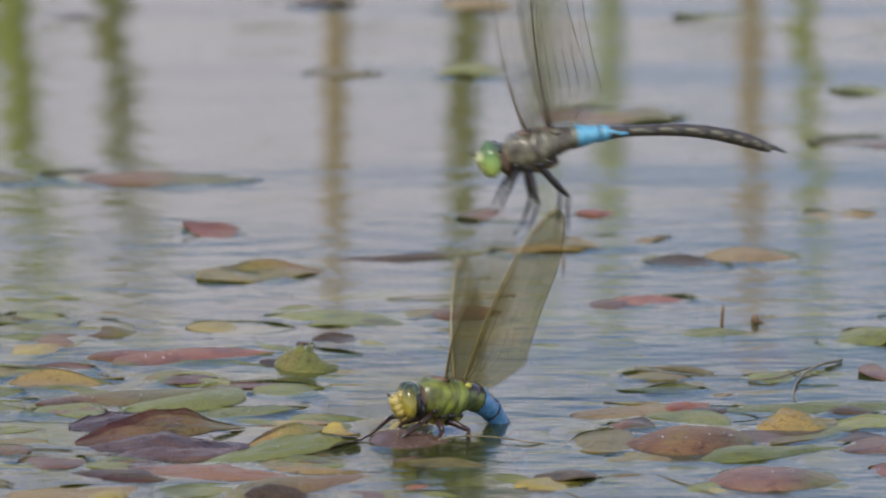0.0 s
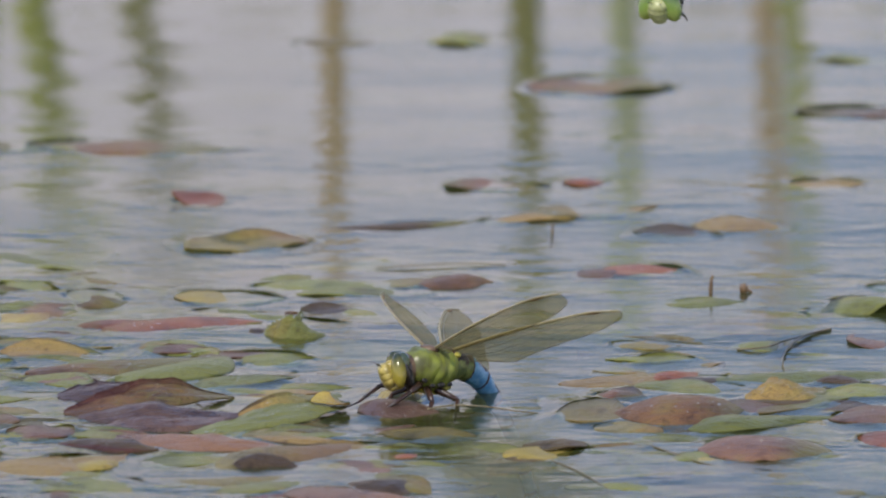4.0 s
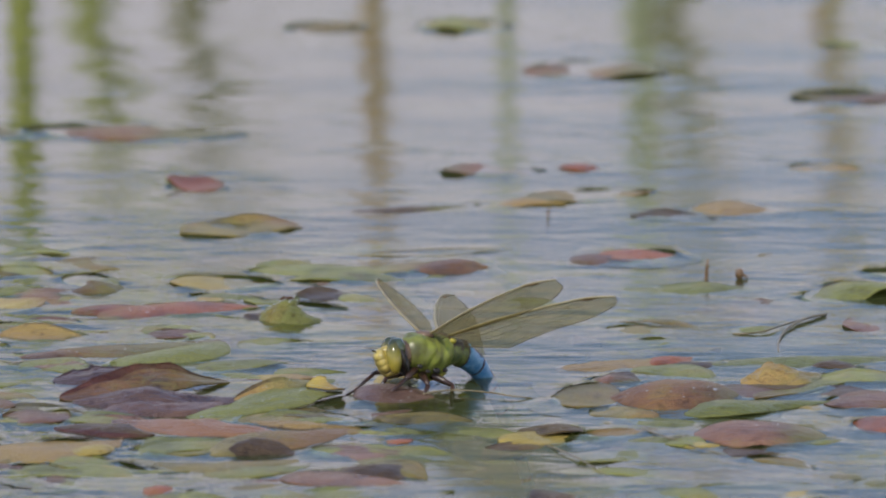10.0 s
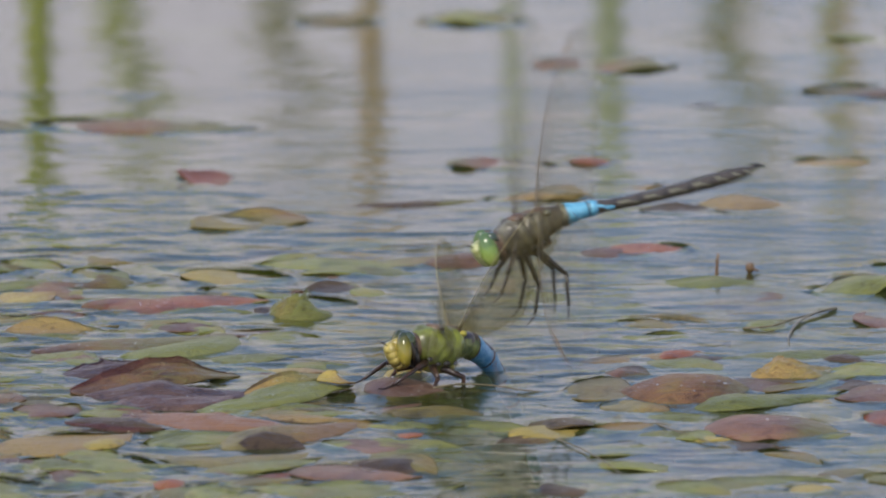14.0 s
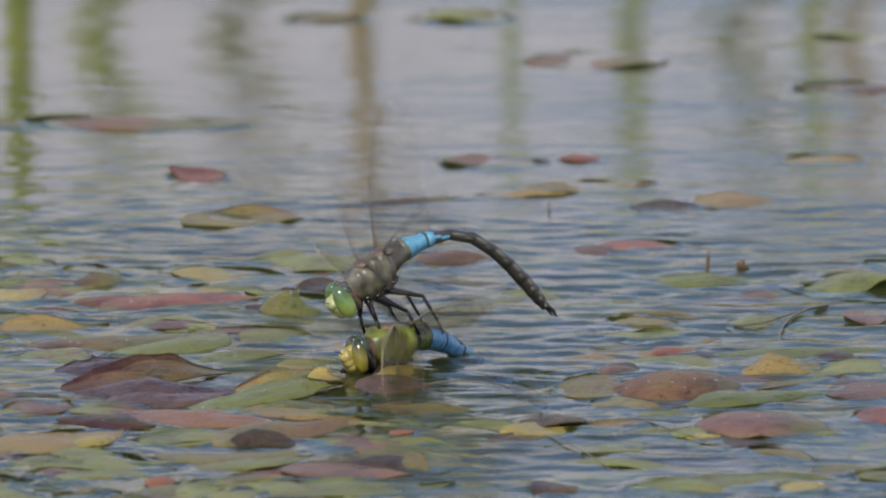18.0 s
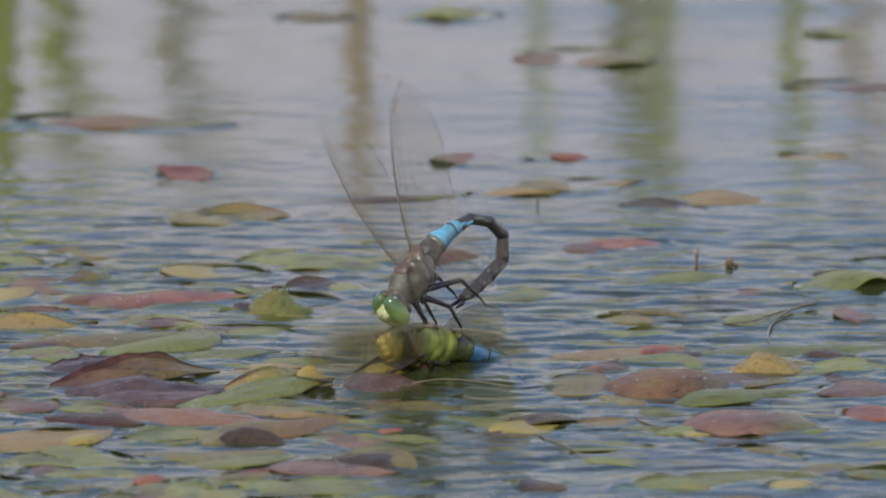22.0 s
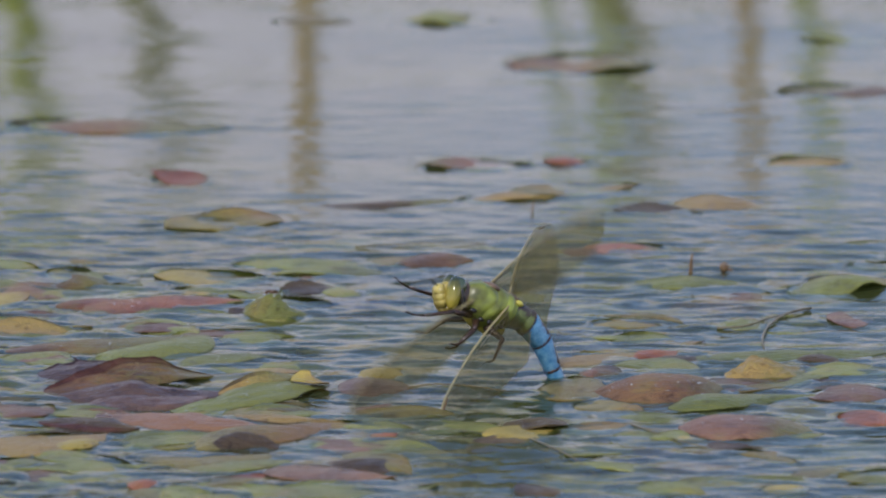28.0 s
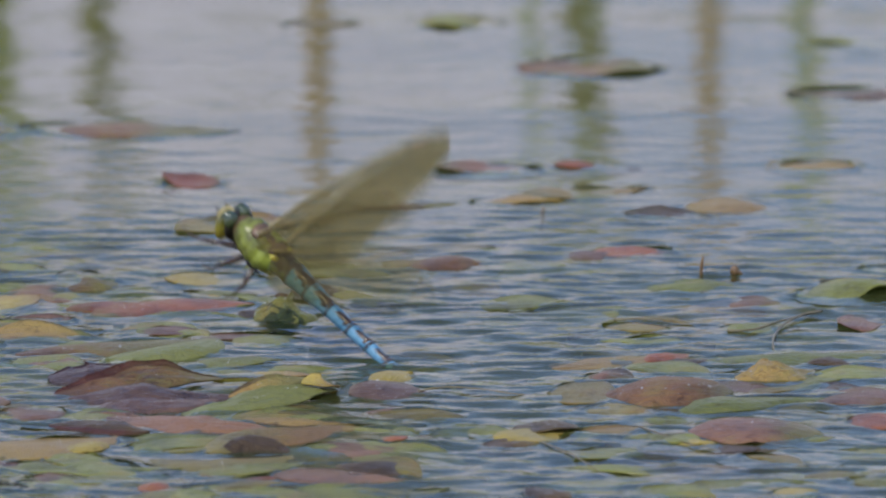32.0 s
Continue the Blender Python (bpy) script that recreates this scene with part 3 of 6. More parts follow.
def draped_leaf(colour, spine, width, camber=20.0, hood=0.0, brow=0.0, band=0.6, back=None, tip=None, crumple=0.0, pointed=0.4, wet=1, label=""):
    """A leaf whose rib sags and climbs over its neighbours. spine: (x, y in m, height in mm, degrees by which the far side is raised) along the rib;
    width in mm; camber: degrees of dome over each half; hood, brow: degrees by which the far edge is turned up and the near edge down, from `band` outwards;
    back: colour of that turned band; tip: colour of the end; crumple: mm of uneven creasing."""
    nu, nv = 36, 16
    x0, y0 = spine[0][0], spine[0][1]
    seed = x0 * 91.7 + y0 * 57.3
    k = len(spine) - 1

    def along(s):
        i = min(k - 1, int(s * k))
        f = s * k - i
        a, b, c, d = spine[max(0, i - 1)], spine[i], spine[i + 1], spine[min(k, i + 2)]
        return [0.5 * (2 * q + (r - p) * f + (2 * p - 5 * q + 4 * r - w) * f * f + (3 * q - p - 3 * r + w) * f ** 3) for p, q, r, w in zip(a, b, c, d)]

    def step(v, lo):
        q = max(0.0, min(1.0, (v - lo) / (1 - lo)))
        return q * q * (3 - 2 * q)

    def section(roll, half):
        pts = {0: (0.0, 0.0)}
        for way in (1, -1):
            d = z = 0.0
            for j in range(1, nv // 2 + 1):
                v = way * (j - 0.5) / (nv // 2)
                turn = roll - camber * v + (hood * step(v, band) if v > 0 else brow * step(-v, band))
                d += way * half / (nv // 2) * math.cos(radians(turn))
                z += way * half / (nv // 2) * math.sin(radians(turn))
                pts[way * j] = (d, z)
        return [pts[j] for j in range(-(nv // 2), nv // 2 + 1)]

    top, low, us = [], [], [i / nu for i in range(nu + 1)]
    for s in us:
        s = 0.5 - 0.5 * math.cos(math.pi * s)
        px, py, pz, roll = along(s)
        qx, qy = along(min(1.0, s + 0.02))[:2]
        ox, oy = along(max(0.0, s - 0.02))[:2]
        tx, ty = qx - ox, qy - oy
        q = math.hypot(tx, ty)
        nx, ny = -ty / q, tx / q
        if ny < 0:
            nx, ny = -nx, -ny
        u = 2 * s - 1
        half = max(0.25, leaf_shape(u, pointed) * width / 2) * (1 + 0.12 * noise.noise(Vector((u * 2.3, 0, seed))))
        for j, (d, z) in enumerate(section(roll, half)):
            v = 2 * j / nv - 1
            e = 1 + 0.10 * abs(v) * noise.noise(Vector((u * 3.0, 2.0 * (v > 0), seed + 5)))
            w = 0.45 * noise.noise(Vector((u * 2.4 + seed, v * 1.1, 1.0))) + 0.14 * noise.noise(Vector((u * 8 + seed, v * 3.0, 2.0)))
            w += crumple * (noise.noise(Vector((u * 3.1 + seed, v * 2.2, 7.0))) + 0.5 * noise.noise(Vector((u * 7.0, v * 5.0, seed))))
            p = ((px - x0) * 1000 + nx * d * e, (py - y0) * 1000 + ny * d * e, pz + z + w * min(1.0, half / 5) * (1 - u ** 4))
            top.append(p)
            low.append((p[0], p[1], p[2] - 0.3))
    n1, base = nv + 1, len(top)
    ahead = (spine[-1][0] - x0) > 0
    faces, slots = [], []
    for i in range(nu):
        for j in range(nv):
            a = i * n1 + j
            quad = (a, a + n1, a + n1 + 1, a + 1)
            under = tuple(base + q for q in quad[::-1])
            faces += [quad, under] if ahead else [quad[::-1], under[::-1]]
            v, u = (2 * j + 1) / nv - 1, us[i] + 0.03 * math.sin(j * 2.1 + seed)
            # on a brow the dark back colour stands in for shade in the hollow below
            turned = back and (hood > 0 and v > band or brow > 0 and v < -band)
            slots += [1 if turned else 2 if tip and u > 0.86 else 0] * 2
    for i in range(nu):
        for j, flip in ((0, 0), (nv, 1)):
            a, b = i * n1 + j, (i + 1) * n1 + j
            q = (a, base + a, base + b, b)
            faces.append(q[::-1] if (flip == 1) == ahead else q)
            slots.append(0)
    ob = part("pondweed_leaf", scaled((top + low, faces)), LEAF[colour])
    for name in (back or colour, tip or colour):
        ob.data.materials.append(LEAF[name])
    ob.data.polygons.foreach_set("material_index", slots)
    ob.matrix_basis = pose(x0, y0, 0)
    tagged(ob, label, "leaf", "floating pondweed leaves")
    mid = along(0.5)
    FLOATING.append((mid[0], mid[1], 1000 * abs(spine[-1][0] - x0), width))
    # pale beads again stand in for wet glints, clustered on the upper face
    rnd = random.Random(int(seed * 1000))
    beads = []
    for _ in range(2 + wet if wet else 0):
        ci, cj = rnd.randint(6, nu - 6), rnd.randint(3, nv - 3)
        for _ in range(3 + 2 * wet):
            i, j = max(2, min(nu - 2, round(rnd.gauss(ci, 2.5)))), max(1, min(nv - 1, round(rnd.gauss(cj, 1.5))))
            px, py, pz = top[i * n1 + j]
            r = 0.05 + (0.11 + 0.03 * wet) * rnd.random() ** 3
            beads.append(ball(px + rnd.uniform(-0.4, 0.4), py + rnd.uniform(-0.4, 0.4), pz + r * 0.4, r, r, r * 0.8, 6, 4))
    if beads:
        tagged(part("glint_beads", scaled(join(*beads)), M_DROP, ob), kind="stuff")
    return ob


TONE = {"red": "brick-red", "purple": "purple-brown", "brown": "brown", "olive": "olive-brown", "green": "green", "yellow": "yellowing", "tan": "tan withered", "mauve": "purple-brown", "brick": "dull red", "dark": "dark decaying"}

leaf('olive', -0.0327, 2.7801, 8.4, 22.0, 13.2)
leaf('green', 0.0050, 2.7848, -13.7, 27.2, 19.2, lift=0.72)
leaf('brown', 0.0401, 2.7029, -7.5, 39.1, 32.4, lift=0.96)
leaf('dark', 0.0685, 2.6413, 6.1, 18.3, 8.4, sink=0.7)
leaf('brown', 0.1088, 2.6587, -11.4, 34.7, 19.2)
leaf('green', 0.1153, 2.7520, -4.0, 29.8, 14.4, sink=0.4)
leaf('olive', -0.1150, 2.5999, 10.1, 21.5, 14.4)
leaf('brown', -0.0814, 2.6035, -7.4, 58.8, 21.6, lift=0.9, wave=0.4, label='brown-red blurred leaf floating far out on the water')
leaf('red', -0.0628, 2.5191, 180.0, 15.0, 15, near=1.5, end=3.0, lift=0.5, wave=0.4, pointed=0.6, label='brown withered leaf with an upturned dark tip')
leaf('red', 0.0118, 2.5402, 5.8, 26.6, 16.8, lift=0.58)
leaf('red', 0.0344, 2.5471, 13.2, 11.9, 10.8, lift=0.72)
leaf('dark', 0.0493, 2.5402, -9.8, 15.8, 9.6, sink=0.5)
leaf('tan', 0.0953, 2.5445, -2.6, 20.2, 13.2, lift=0.48)
leaf('tan', 0.0362, 2.5023, 28.2, 37.0, 18, wave=0.8, label='tan withered leaf with ragged edges on the water')
leaf('dark', 0.0560, 2.4719, -15.4, 22.5, 12, far=0.96)
leaf('tan', 0.0712, 2.4789, 7.2, 27.3, 14.4, wave=0.8)
leaf('dark', -0.0124, 2.4843, 15.4, 42.2, 4.8, lift=0.6, wave=0.4, label='dark slender floating stalk')
leaf('tan', 0.0197, 2.4909, 9.7, 25.6, 10.8)
leaf('olive', -0.0492, 2.4544, 23.0, 34.5, 20.4, near=-0.29, far=1.6)
leaf('red', 0.0467, 2.4193, 18.0, 21.2, 15.6, lift=0.77)
leaf('purple', 0.0356, 2.4138, 26.9, 14.4, 10.8, sink=0.3)
leaf('green', -0.0229, 2.4013, 9.3, 50.0, 13.2, sink=0.02, wave=0.6)
leaf('brown', 0.0005, 2.4010, 8, 19.5, 15, lift=1.8, label='olive-brown leaf arched up out of the water')
leaf('yellow', -0.0527, 2.3813, -3.4, 26.7, 20.4, wave=0.8, label='yellowing blotched leaf with specks on the water')
leaf('yellow', -0.1056, 2.3537, 21.1, 23.7, 20.4, lift=0.72, end=0.72)
leaf('red', -0.0786, 2.3449, 25.3, 20.8, 9.0, lift=1.0, wave=0.5)
leaf('red', -0.0629, 2.3412, 23.5, 40.7, 17.0, pointed=0.2, lift=1.3, wave=0.4, wet=3, label='brick-red wet leaf with a glossy arched blade')
leaf('dark', -0.0291, 2.3635, 34.1, 15.3, 10.8, far=1.7, lift=0.48)
leaf('tan', -0.0939, 2.3076, -3.7, 22.1, 14.0, far=1.7, wave=0.5, label='tan leaf with one edge curled up and wet hollow')
leaf('green', -0.0560, 2.2768, 8.0, 41.9, 15.6, sink=0.05, pointed=0.1)
leaf('tan', -0.0855, 2.1746, 40.6, 37.4, 20.0, lift=1.3, wave=0.6)
leaf('yellow', -0.0787, 2.1720, 42.8, 16.9, 9.0, lift=1.7, near=0.5, wave=0.4, label='ochre leaf end curled over a tan leaf')
leaf('green', -0.0433, 2.1515, 26.9, 31.9, 14.0, lift=0.6, wave=0.6)
leaf('brick', -0.0218, 2.1399, -9.8, 29.3, 18.0, lift=1.6, wave=0.5)
leaf('olive', -0.0130, 2.1483, -43.9, 24.4, 10.0, lift=1.4, far=1.6, wave=0.4, label='olive leaf edge curled over the red one')
leaf('red', -0.0607, 2.1282, 65.6, 12.1, 6.0, lift=1.2, wave=0.3, label='small pink-red leaf tip on a green leaf')
leaf('green', -0.0246, 2.1231, 6.9, 53.0, 19.2, sink=0.15)
leaf('brown', -0.0748, 2.1469, 17.9, 10.5, 7.2, sink=0.2)
leaf('yellow', -0.0094, 2.2550, 68.9, 16.1, 10.8, lift=1.4, label='small bright yellow leaf scrap under the green dragonfly')
leaf('mauve', -0.0115, 2.2383, -15, 19.0, 19.0, lift=2.0, fold=-0.38, wet=3, label='reddish-brown leaf on which the green dragonfly clings')
leaf('brown', 0.0501, 2.2349, 7.6, 31.7, 30, lift=4.4, fold=-1.2, wet=5, label='brown domed leaf glistening with wet specks')
leaf('dark', 0.0385, 2.2574, -28.5, 12.0, 10.8, lift=0.96, far=0.72)
leaf('olive', 0.0313, 2.2362, 174.8, 15.6, 32.4, lift=0.29)
leaf('purple', 0.0692, 2.1900, -10, 30.0, 26.4, lift=3.2, wave=0.5, arch=(0.1, 0.2, 0.6), wet=2, label='pink-brown domed leaf wet and glossy')
leaf('dark', 0.0654, 2.1718, 18.9, 12.3, 9.6, sink=0.3)
leaf('dark', 0.0875, 2.2409, 8.3, 19.5, 10.8, sink=0.3)
leaf('dark', 0.0576, 2.2775, 30.7, 14.3, 10.8, lift=0.48)
leaf('dark', 0.0889, 2.2719, -20.1, 12.7, 7.2, lift=1.2)
leaf('purple', 0.0942, 2.2294, 5.9, 19.8, 18.0, lift=1.2, wave=0.5)
leaf('dark', 0.0786, 2.2505, 6.1, 26.8, 12, sink=0.35)
leaf('red', 0.0985, 2.2029, -13.3, 17.8, 15.6, lift=0.96)
leaf('dark', 0.0238, 2.1938, 33.5, 17.2, 12, lift=1.7, near=0.96)
leaf('yellow', 0.0206, 2.1873, 27.4, 20.5, 12, lift=0.72)
leaf('tan', 0.0362, 2.1944, 25.6, 18.8, 8.4, sink=0.1)
leaf('dark', 0.0149, 2.1750, 20.6, 15.1, 9.6, sink=0.4)
leaf('green', 0.0714, 2.3188, 32.5, 14.0, 14.4, lift=0.72, label='small green leaf with a bright wet highlight')
leaf('olive', 0.0518, 2.3254, -30.3, 18.0, 4.8, lift=0.58, label='thin olive floating stalk')
leaf('green', 0.0990, 2.3663, 30.0, 32.9, 19.2, lift=1.2, arch=(0.1, 0.3, 1.3), label='green arched leaf with a dark hollow beneath')
leaf('dark', 0.0960, 2.3782, 19.4, 14.3, 7.2, sink=0.1)
leaf('yellow', 0.0758, 2.1225, 28.0, 10.8, 10.8, lift=0.72)
leaf('dark', 0.0230, 2.1206, 35.7, 10.9, 10.8, lift=1.2)
leaf('red', -0.0104, 2.1840, 39.9, 8.4, 7.2, lift=0.58)
leaf('green', 0.0524, 2.1821, -39.2, 10.6, 9.6, sink=0.1)
leaf('green', 0.0819, 2.1840, 30.2, 10.7, 7.2, sink=0.1)
leaf('green', 0.0963, 2.1382, 34.0, 19.6, 16.8, sink=0.2)
leaf('green', 0.0607, 2.1323, 33.7, 13.9, 9.6, sink=0.6)
leaf('brown', -0.0425, 2.9168, -4.6, 29.1, 14.4)
leaf('tan', 0.0055, 2.9123, -4.5, 29.9, 16.8, lift=0.48)
leaf('green', 0.0750, 2.8921, 4.6, 28.9, 14.4, sink=0.3)
leaf('dark', -0.1121, 2.8910, -0.0, 18.6, 8.4, sink=0.3)
leaf('green', -0.1022, 2.3959, -20.5, 18.3, 10.8, sink=0.1, wave=0.6)
leaf('dark', -0.0327, 2.1403, -29.4, 13.2, 8.4, sink=0.4)
leaf('olive', -0.0994, 2.2362, -23.6, 17.6, 14.4, sink=0.3)
leaf('green', -0.0974, 2.2636, -22.2, 19.1, 16.8, sink=0.6)
leaf('purple', -0.1030, 2.2261, 64.7, 15.4, 16.8)
leaf('purple', -0.0902, 2.2122, 53.6, 18.8, 15.6, lift=0.72)
leaf('brown', -0.0836, 2.1379, 25.3, 15.1, 14.4, sink=0.2)
leaf('red', -0.0374, 2.1348, 34.5, 13.6, 12, sink=0.3)
leaf('olive', -0.0805, 2.1185, 31.4, 15.8, 16.8, lift=0.48)
leaf('green', -0.0935, 2.1422, -29.0, 13.3, 14.4, sink=0.3)
leaf('green', -0.0294, 2.2191, 25.6, 14.4, 9.6, sink=0.5)
leaf('tan', -0.0223, 2.1957, 25.1, 12.8, 8.4, sink=0.2)
leaf('brown', 0.0475, 2.1699, 22.3, 14.0, 10.8, sink=0.5)
leaf('olive', 0.0397, 2.2161, -23.9, 17.0, 13.2, sink=0.15)
leaf('green', 0.0931, 2.1705, 23.0, 17.0, 14.4, sink=0.4)
leaf('olive', -0.0890, 2.3148, -41.6, 17.0, 12, sink=0.3)
leaf('green', -0.0396, 2.2987, 24.7, 17.7, 13.2, sink=0.1)
leaf('green', 0.0194, 2.3497, 19.2, 23.5, 14.4, sink=0.3, wave=0.6)
leaf('green', 0.0451, 2.3037, 8.9, 19.3, 12, sink=0.3, wave=0.6)
leaf('olive', -0.0560, 2.0995, -13.4, 26.9, 21.6, lift=0.72)
leaf('red', -0.0147, 2.0935, 14.1, 25.5, 21.6, lift=0.96)
leaf('green', 0.0465, 2.0935, -11.4, 31.4, 21.6, lift=0.48)
draped_leaf('brown', ((-0.0975, 2.2832, 0.3, 0), (-0.0848, 2.2885, 0.9, 5), (-0.0718, 2.2890, 1.2, 6), (-0.0603, 2.2958, 1.0, 4), (-0.0521, 2.3038, 0.3, 0)), 15, camber=20, wet=2, pointed=0.5, label='long purple-brown leaf with wet sparkle along its edge')
draped_leaf('fresh', ((-0.0785, 2.2738, 0.1, 0), (-0.0702, 2.2781, 1.0, 6), (-0.0613, 2.2826, 1.6, 8), (-0.0550, 2.2886, 1.8, 9), (-0.0513, 2.2972, 1.4, 6)), 14, camber=25, wet=3, pointed=0.2, tip='wine', label='green leaf with a reddish tip and wet sparkle')
draped_leaf('mauve', ((-0.0890, 2.2546, 0.2, 4), (-0.0823, 2.2552, 1.0, 7), (-0.0760, 2.2571, 1.8, 9), (-0.0689, 2.2674, 0.9, 0)), 16, camber=15, hood=45, band=0.8, back='wine', pointed=0.5, crumple=0.35, label='purple-brown leaf with a raised dark edge')
draped_leaf('brown', ((-0.0867, 2.2341, 0.2, 4), (-0.0785, 2.2375, 1.1, 9), (-0.0711, 2.2435, 1.9, 11), (-0.0665, 2.2458, 2.9, 12), (-0.0610, 2.2478, 2.9, 12), (-0.0554, 2.2499, 1.6, 6), (-0.0491, 2.2539, 0.2, 0)), 14, camber=12, hood=70, band=0.62, back='wine', pointed=0.75, crumple=0.6, label='brown leaf folded up along a dark red edge')
draped_leaf('mauve', ((-0.0834, 2.2314, 0.2, 3), (-0.0751, 2.2295, 1.6, 8), (-0.0662, 2.2283, 2.6, 10), (-0.0587, 2.2295, 1.6, 6), (-0.0505, 2.2310, 0.8, 3), (-0.0456, 2.2344, 0.4, -3)), 19, camber=30, wet=3, tip='red', pointed=0.55, crumple=0.5, label='purple-brown domed leaf, wet and glossy, with a red tip')
draped_leaf('mauve', ((-0.0770, 2.2180, 0.2, 0), (-0.0697, 2.2195, 1.2, 6), (-0.0609, 2.2185, 1.4, 6), (-0.0498, 2.2290, 0.4, 0)), 13, camber=20, pointed=0.5, crumple=0.4, label='purple-brown leaf with a pinkish end under a domed one')
draped_leaf('brick', ((-0.0750, 2.2082, 0.3, 0), (-0.0642, 2.2007, 1.0, 5), (-0.0541, 2.1960, 1.4, 6), (-0.0441, 2.1954, 1.0, 3), (-0.0379, 2.1950, 0.2, 0)), 17, camber=18, wet=2, pointed=0.6, crumple=0.35, label='brick-red wet leaf lying across others')
draped_leaf('dark', ((-0.0866, 2.1996, 0.2, 0), (-0.0791, 2.1977, 1.2, 5), (-0.0714, 2.1923, 1.6, 6), (-0.0642, 2.1912, 0.3, 0)), 13, camber=30, brow=50, band=0.55, back='wine', pointed=0.5, label='dark leaf arched over the water')
draped_leaf('fresh', ((-0.0576, 2.2113, 0.1, 0), (-0.0483, 2.2171, 0.9, 3), (-0.0396, 2.2234, 2.0, 6), (-0.0315, 2.2321, 2.4, 7), (-0.0234, 2.2402, 0.6, 0)), 13, camber=16, wet=3, pointed=0.5, crumple=0.5, label='broad green leaf with a curled rim')
draped_leaf('tan', ((-0.0476, 2.2304, 0.4, 10), (-0.0429, 2.2322, 1.6, 25), (-0.0385, 2.2340, 2.8, 30), (-0.0341, 2.2360, 3.2, 20), (-0.0304, 2.2415, 2.8, 5)), 6, camber=10, hood=40, brow=60, band=0.6, back='dark', pointed=0.2, label='tan withered rim curled up over a green leaf')
draped_leaf('yellow', ((-0.0314, 2.2364, 2.6, 6), (-0.0289, 2.2362, 2.9, 12), (-0.0259, 2.2363, 2.5, 14), (-0.0236, 2.2390, 1.2, 5)), 6.5, camber=-25, pointed=0.1, wet=1, label='pale yellow curled leaf lip')
draped_leaf('tan', ((-0.0431, 2.2063, 0.3, 0), (-0.0355, 2.2019, 0.9, 5), (-0.0292, 2.2004, 0.8, 4), (-0.0225, 2.2009, 0.2, 0)), 10, camber=25, brow=45, band=0.6, back='dark', pointed=0.6, label='tan wet leaf beside a red one')
draped_leaf('olive', ((-0.0509, 2.1673, 0.2, 0), (-0.0437, 2.1770, 1.8, 6), (-0.0352, 2.1835, 1.8, 6), (-0.0278, 2.1905, 1.2, 4), (-0.0215, 2.1982, 0.2, 0)), 14, camber=22, pointed=0.4, wet=1, label='olive-brown leaf arched over a dark hollow at its near edge')
# added dark strip: the shaded hollow under the olive leaf, put in as colour
draped_leaf('dark', ((-0.0478, 2.1684, 0.1, 25), (-0.0430, 2.1698, 0.7, 34), (-0.0381, 2.1710, 0.6, 34), (-0.0331, 2.1690, 0.1, 15)), 9, camber=20, pointed=0.5, wet=0, label='added dark leaf strip standing in for shade under an arched leaf')
draped_leaf('olive', ((-0.0630, 2.1602, 0.1, 0), (-0.0531, 2.1526, 0.6, 3), (-0.0433, 2.1538, 0.6, 3), (-0.0324, 2.1640, 0.1, 0)), 20, camber=20, pointed=0.4, wet=1, label='olive leaf awash beside red ones')
draped_leaf('dark', ((-0.0225, 2.1533, 0.2, 0), (-0.0176, 2.1485, 1.4, 15), (-0.0127, 2.1435, 1.4, 15), (-0.0084, 2.1408, 0.2, 0)), 14, camber=40, pointed=0.4, wet=1, label='dark leaf arched out of the water')
draped_leaf('dark', ((-0.0888, 2.3707, 0.2, 0), (-0.0850, 2.3697, 1.2, 12), (-0.0811, 2.3718, 1.5, 15), (-0.0772, 2.3760, 0.2, 0)), 9, camber=25, pointed=0.4, wet=0, label='dark brown pointed leaf with one edge raised')
draped_leaf('green', ((-0.0438, 2.3312, 0.2, 10), (-0.0408, 2.3313, 2.2, 25), (-0.0375, 2.3295, 3.2, 28), (-0.0335, 2.3291, 2.2, 20), (-0.0293, 2.3327, 0.2, 0)), 15, camber=30, crumple=1.0, wet=4, pointed=0.3, label='yellow-green crumpled leaf with a raised knob')
draped_leaf('brown', ((-0.0392, 2.3387, 2.6, 20), (-0.0375, 2.3339, 4.4, 40), (-0.0360, 2.3372, 3.0, 20)), 5, camber=60, crumple=0.5, wet=0, pointed=0.2, label='small brown curled knob on a crumpled leaf')
draped_leaf('dark', ((-0.0415, 2.3339, 0.1, 0), (-0.0439, 2.3342, 0.6, 15), (-0.0461, 2.3317, 0.1, 0)), 8, camber=30, wet=0, label='dark leaf end beside a crumpled green one')
draped_leaf('fresh', ((0.0580, 2.2754, 0.1, 0), (0.0694, 2.2768, 0.5, 3), (0.0824, 2.2778, 0.7, 3), (0.0941, 2.2804, 0.6, 3), (0.1073, 2.2859, 0.1, 0)), 13, camber=15, wet=2, pointed=0.5, label='long yellow-green leaf lying along the water')
draped_leaf('tan', ((0.0665, 2.2562, 0.2, 0), (0.0720, 2.2556, 1.6, 12), (0.0778, 2.2570, 2.0, 14), (0.0845, 2.2644, 0.2, 0)), 15, camber=15, crumple=1.1, wet=2, pointed=0.4, label='tan crumpled withered leaf on a green one')
draped_leaf('fresh', ((0.0528, 2.2161, 0.1, 0), (0.0582, 2.2170, 1.6, 5), (0.0652, 2.2202, 2.0, 5), (0.0743, 2.2266, 0.9, 3), (0.0858, 2.2308, 0.1, 0)), 12, camber=22, wet=1, pointed=0.5, label='green leaf arched over the water at its near edge')
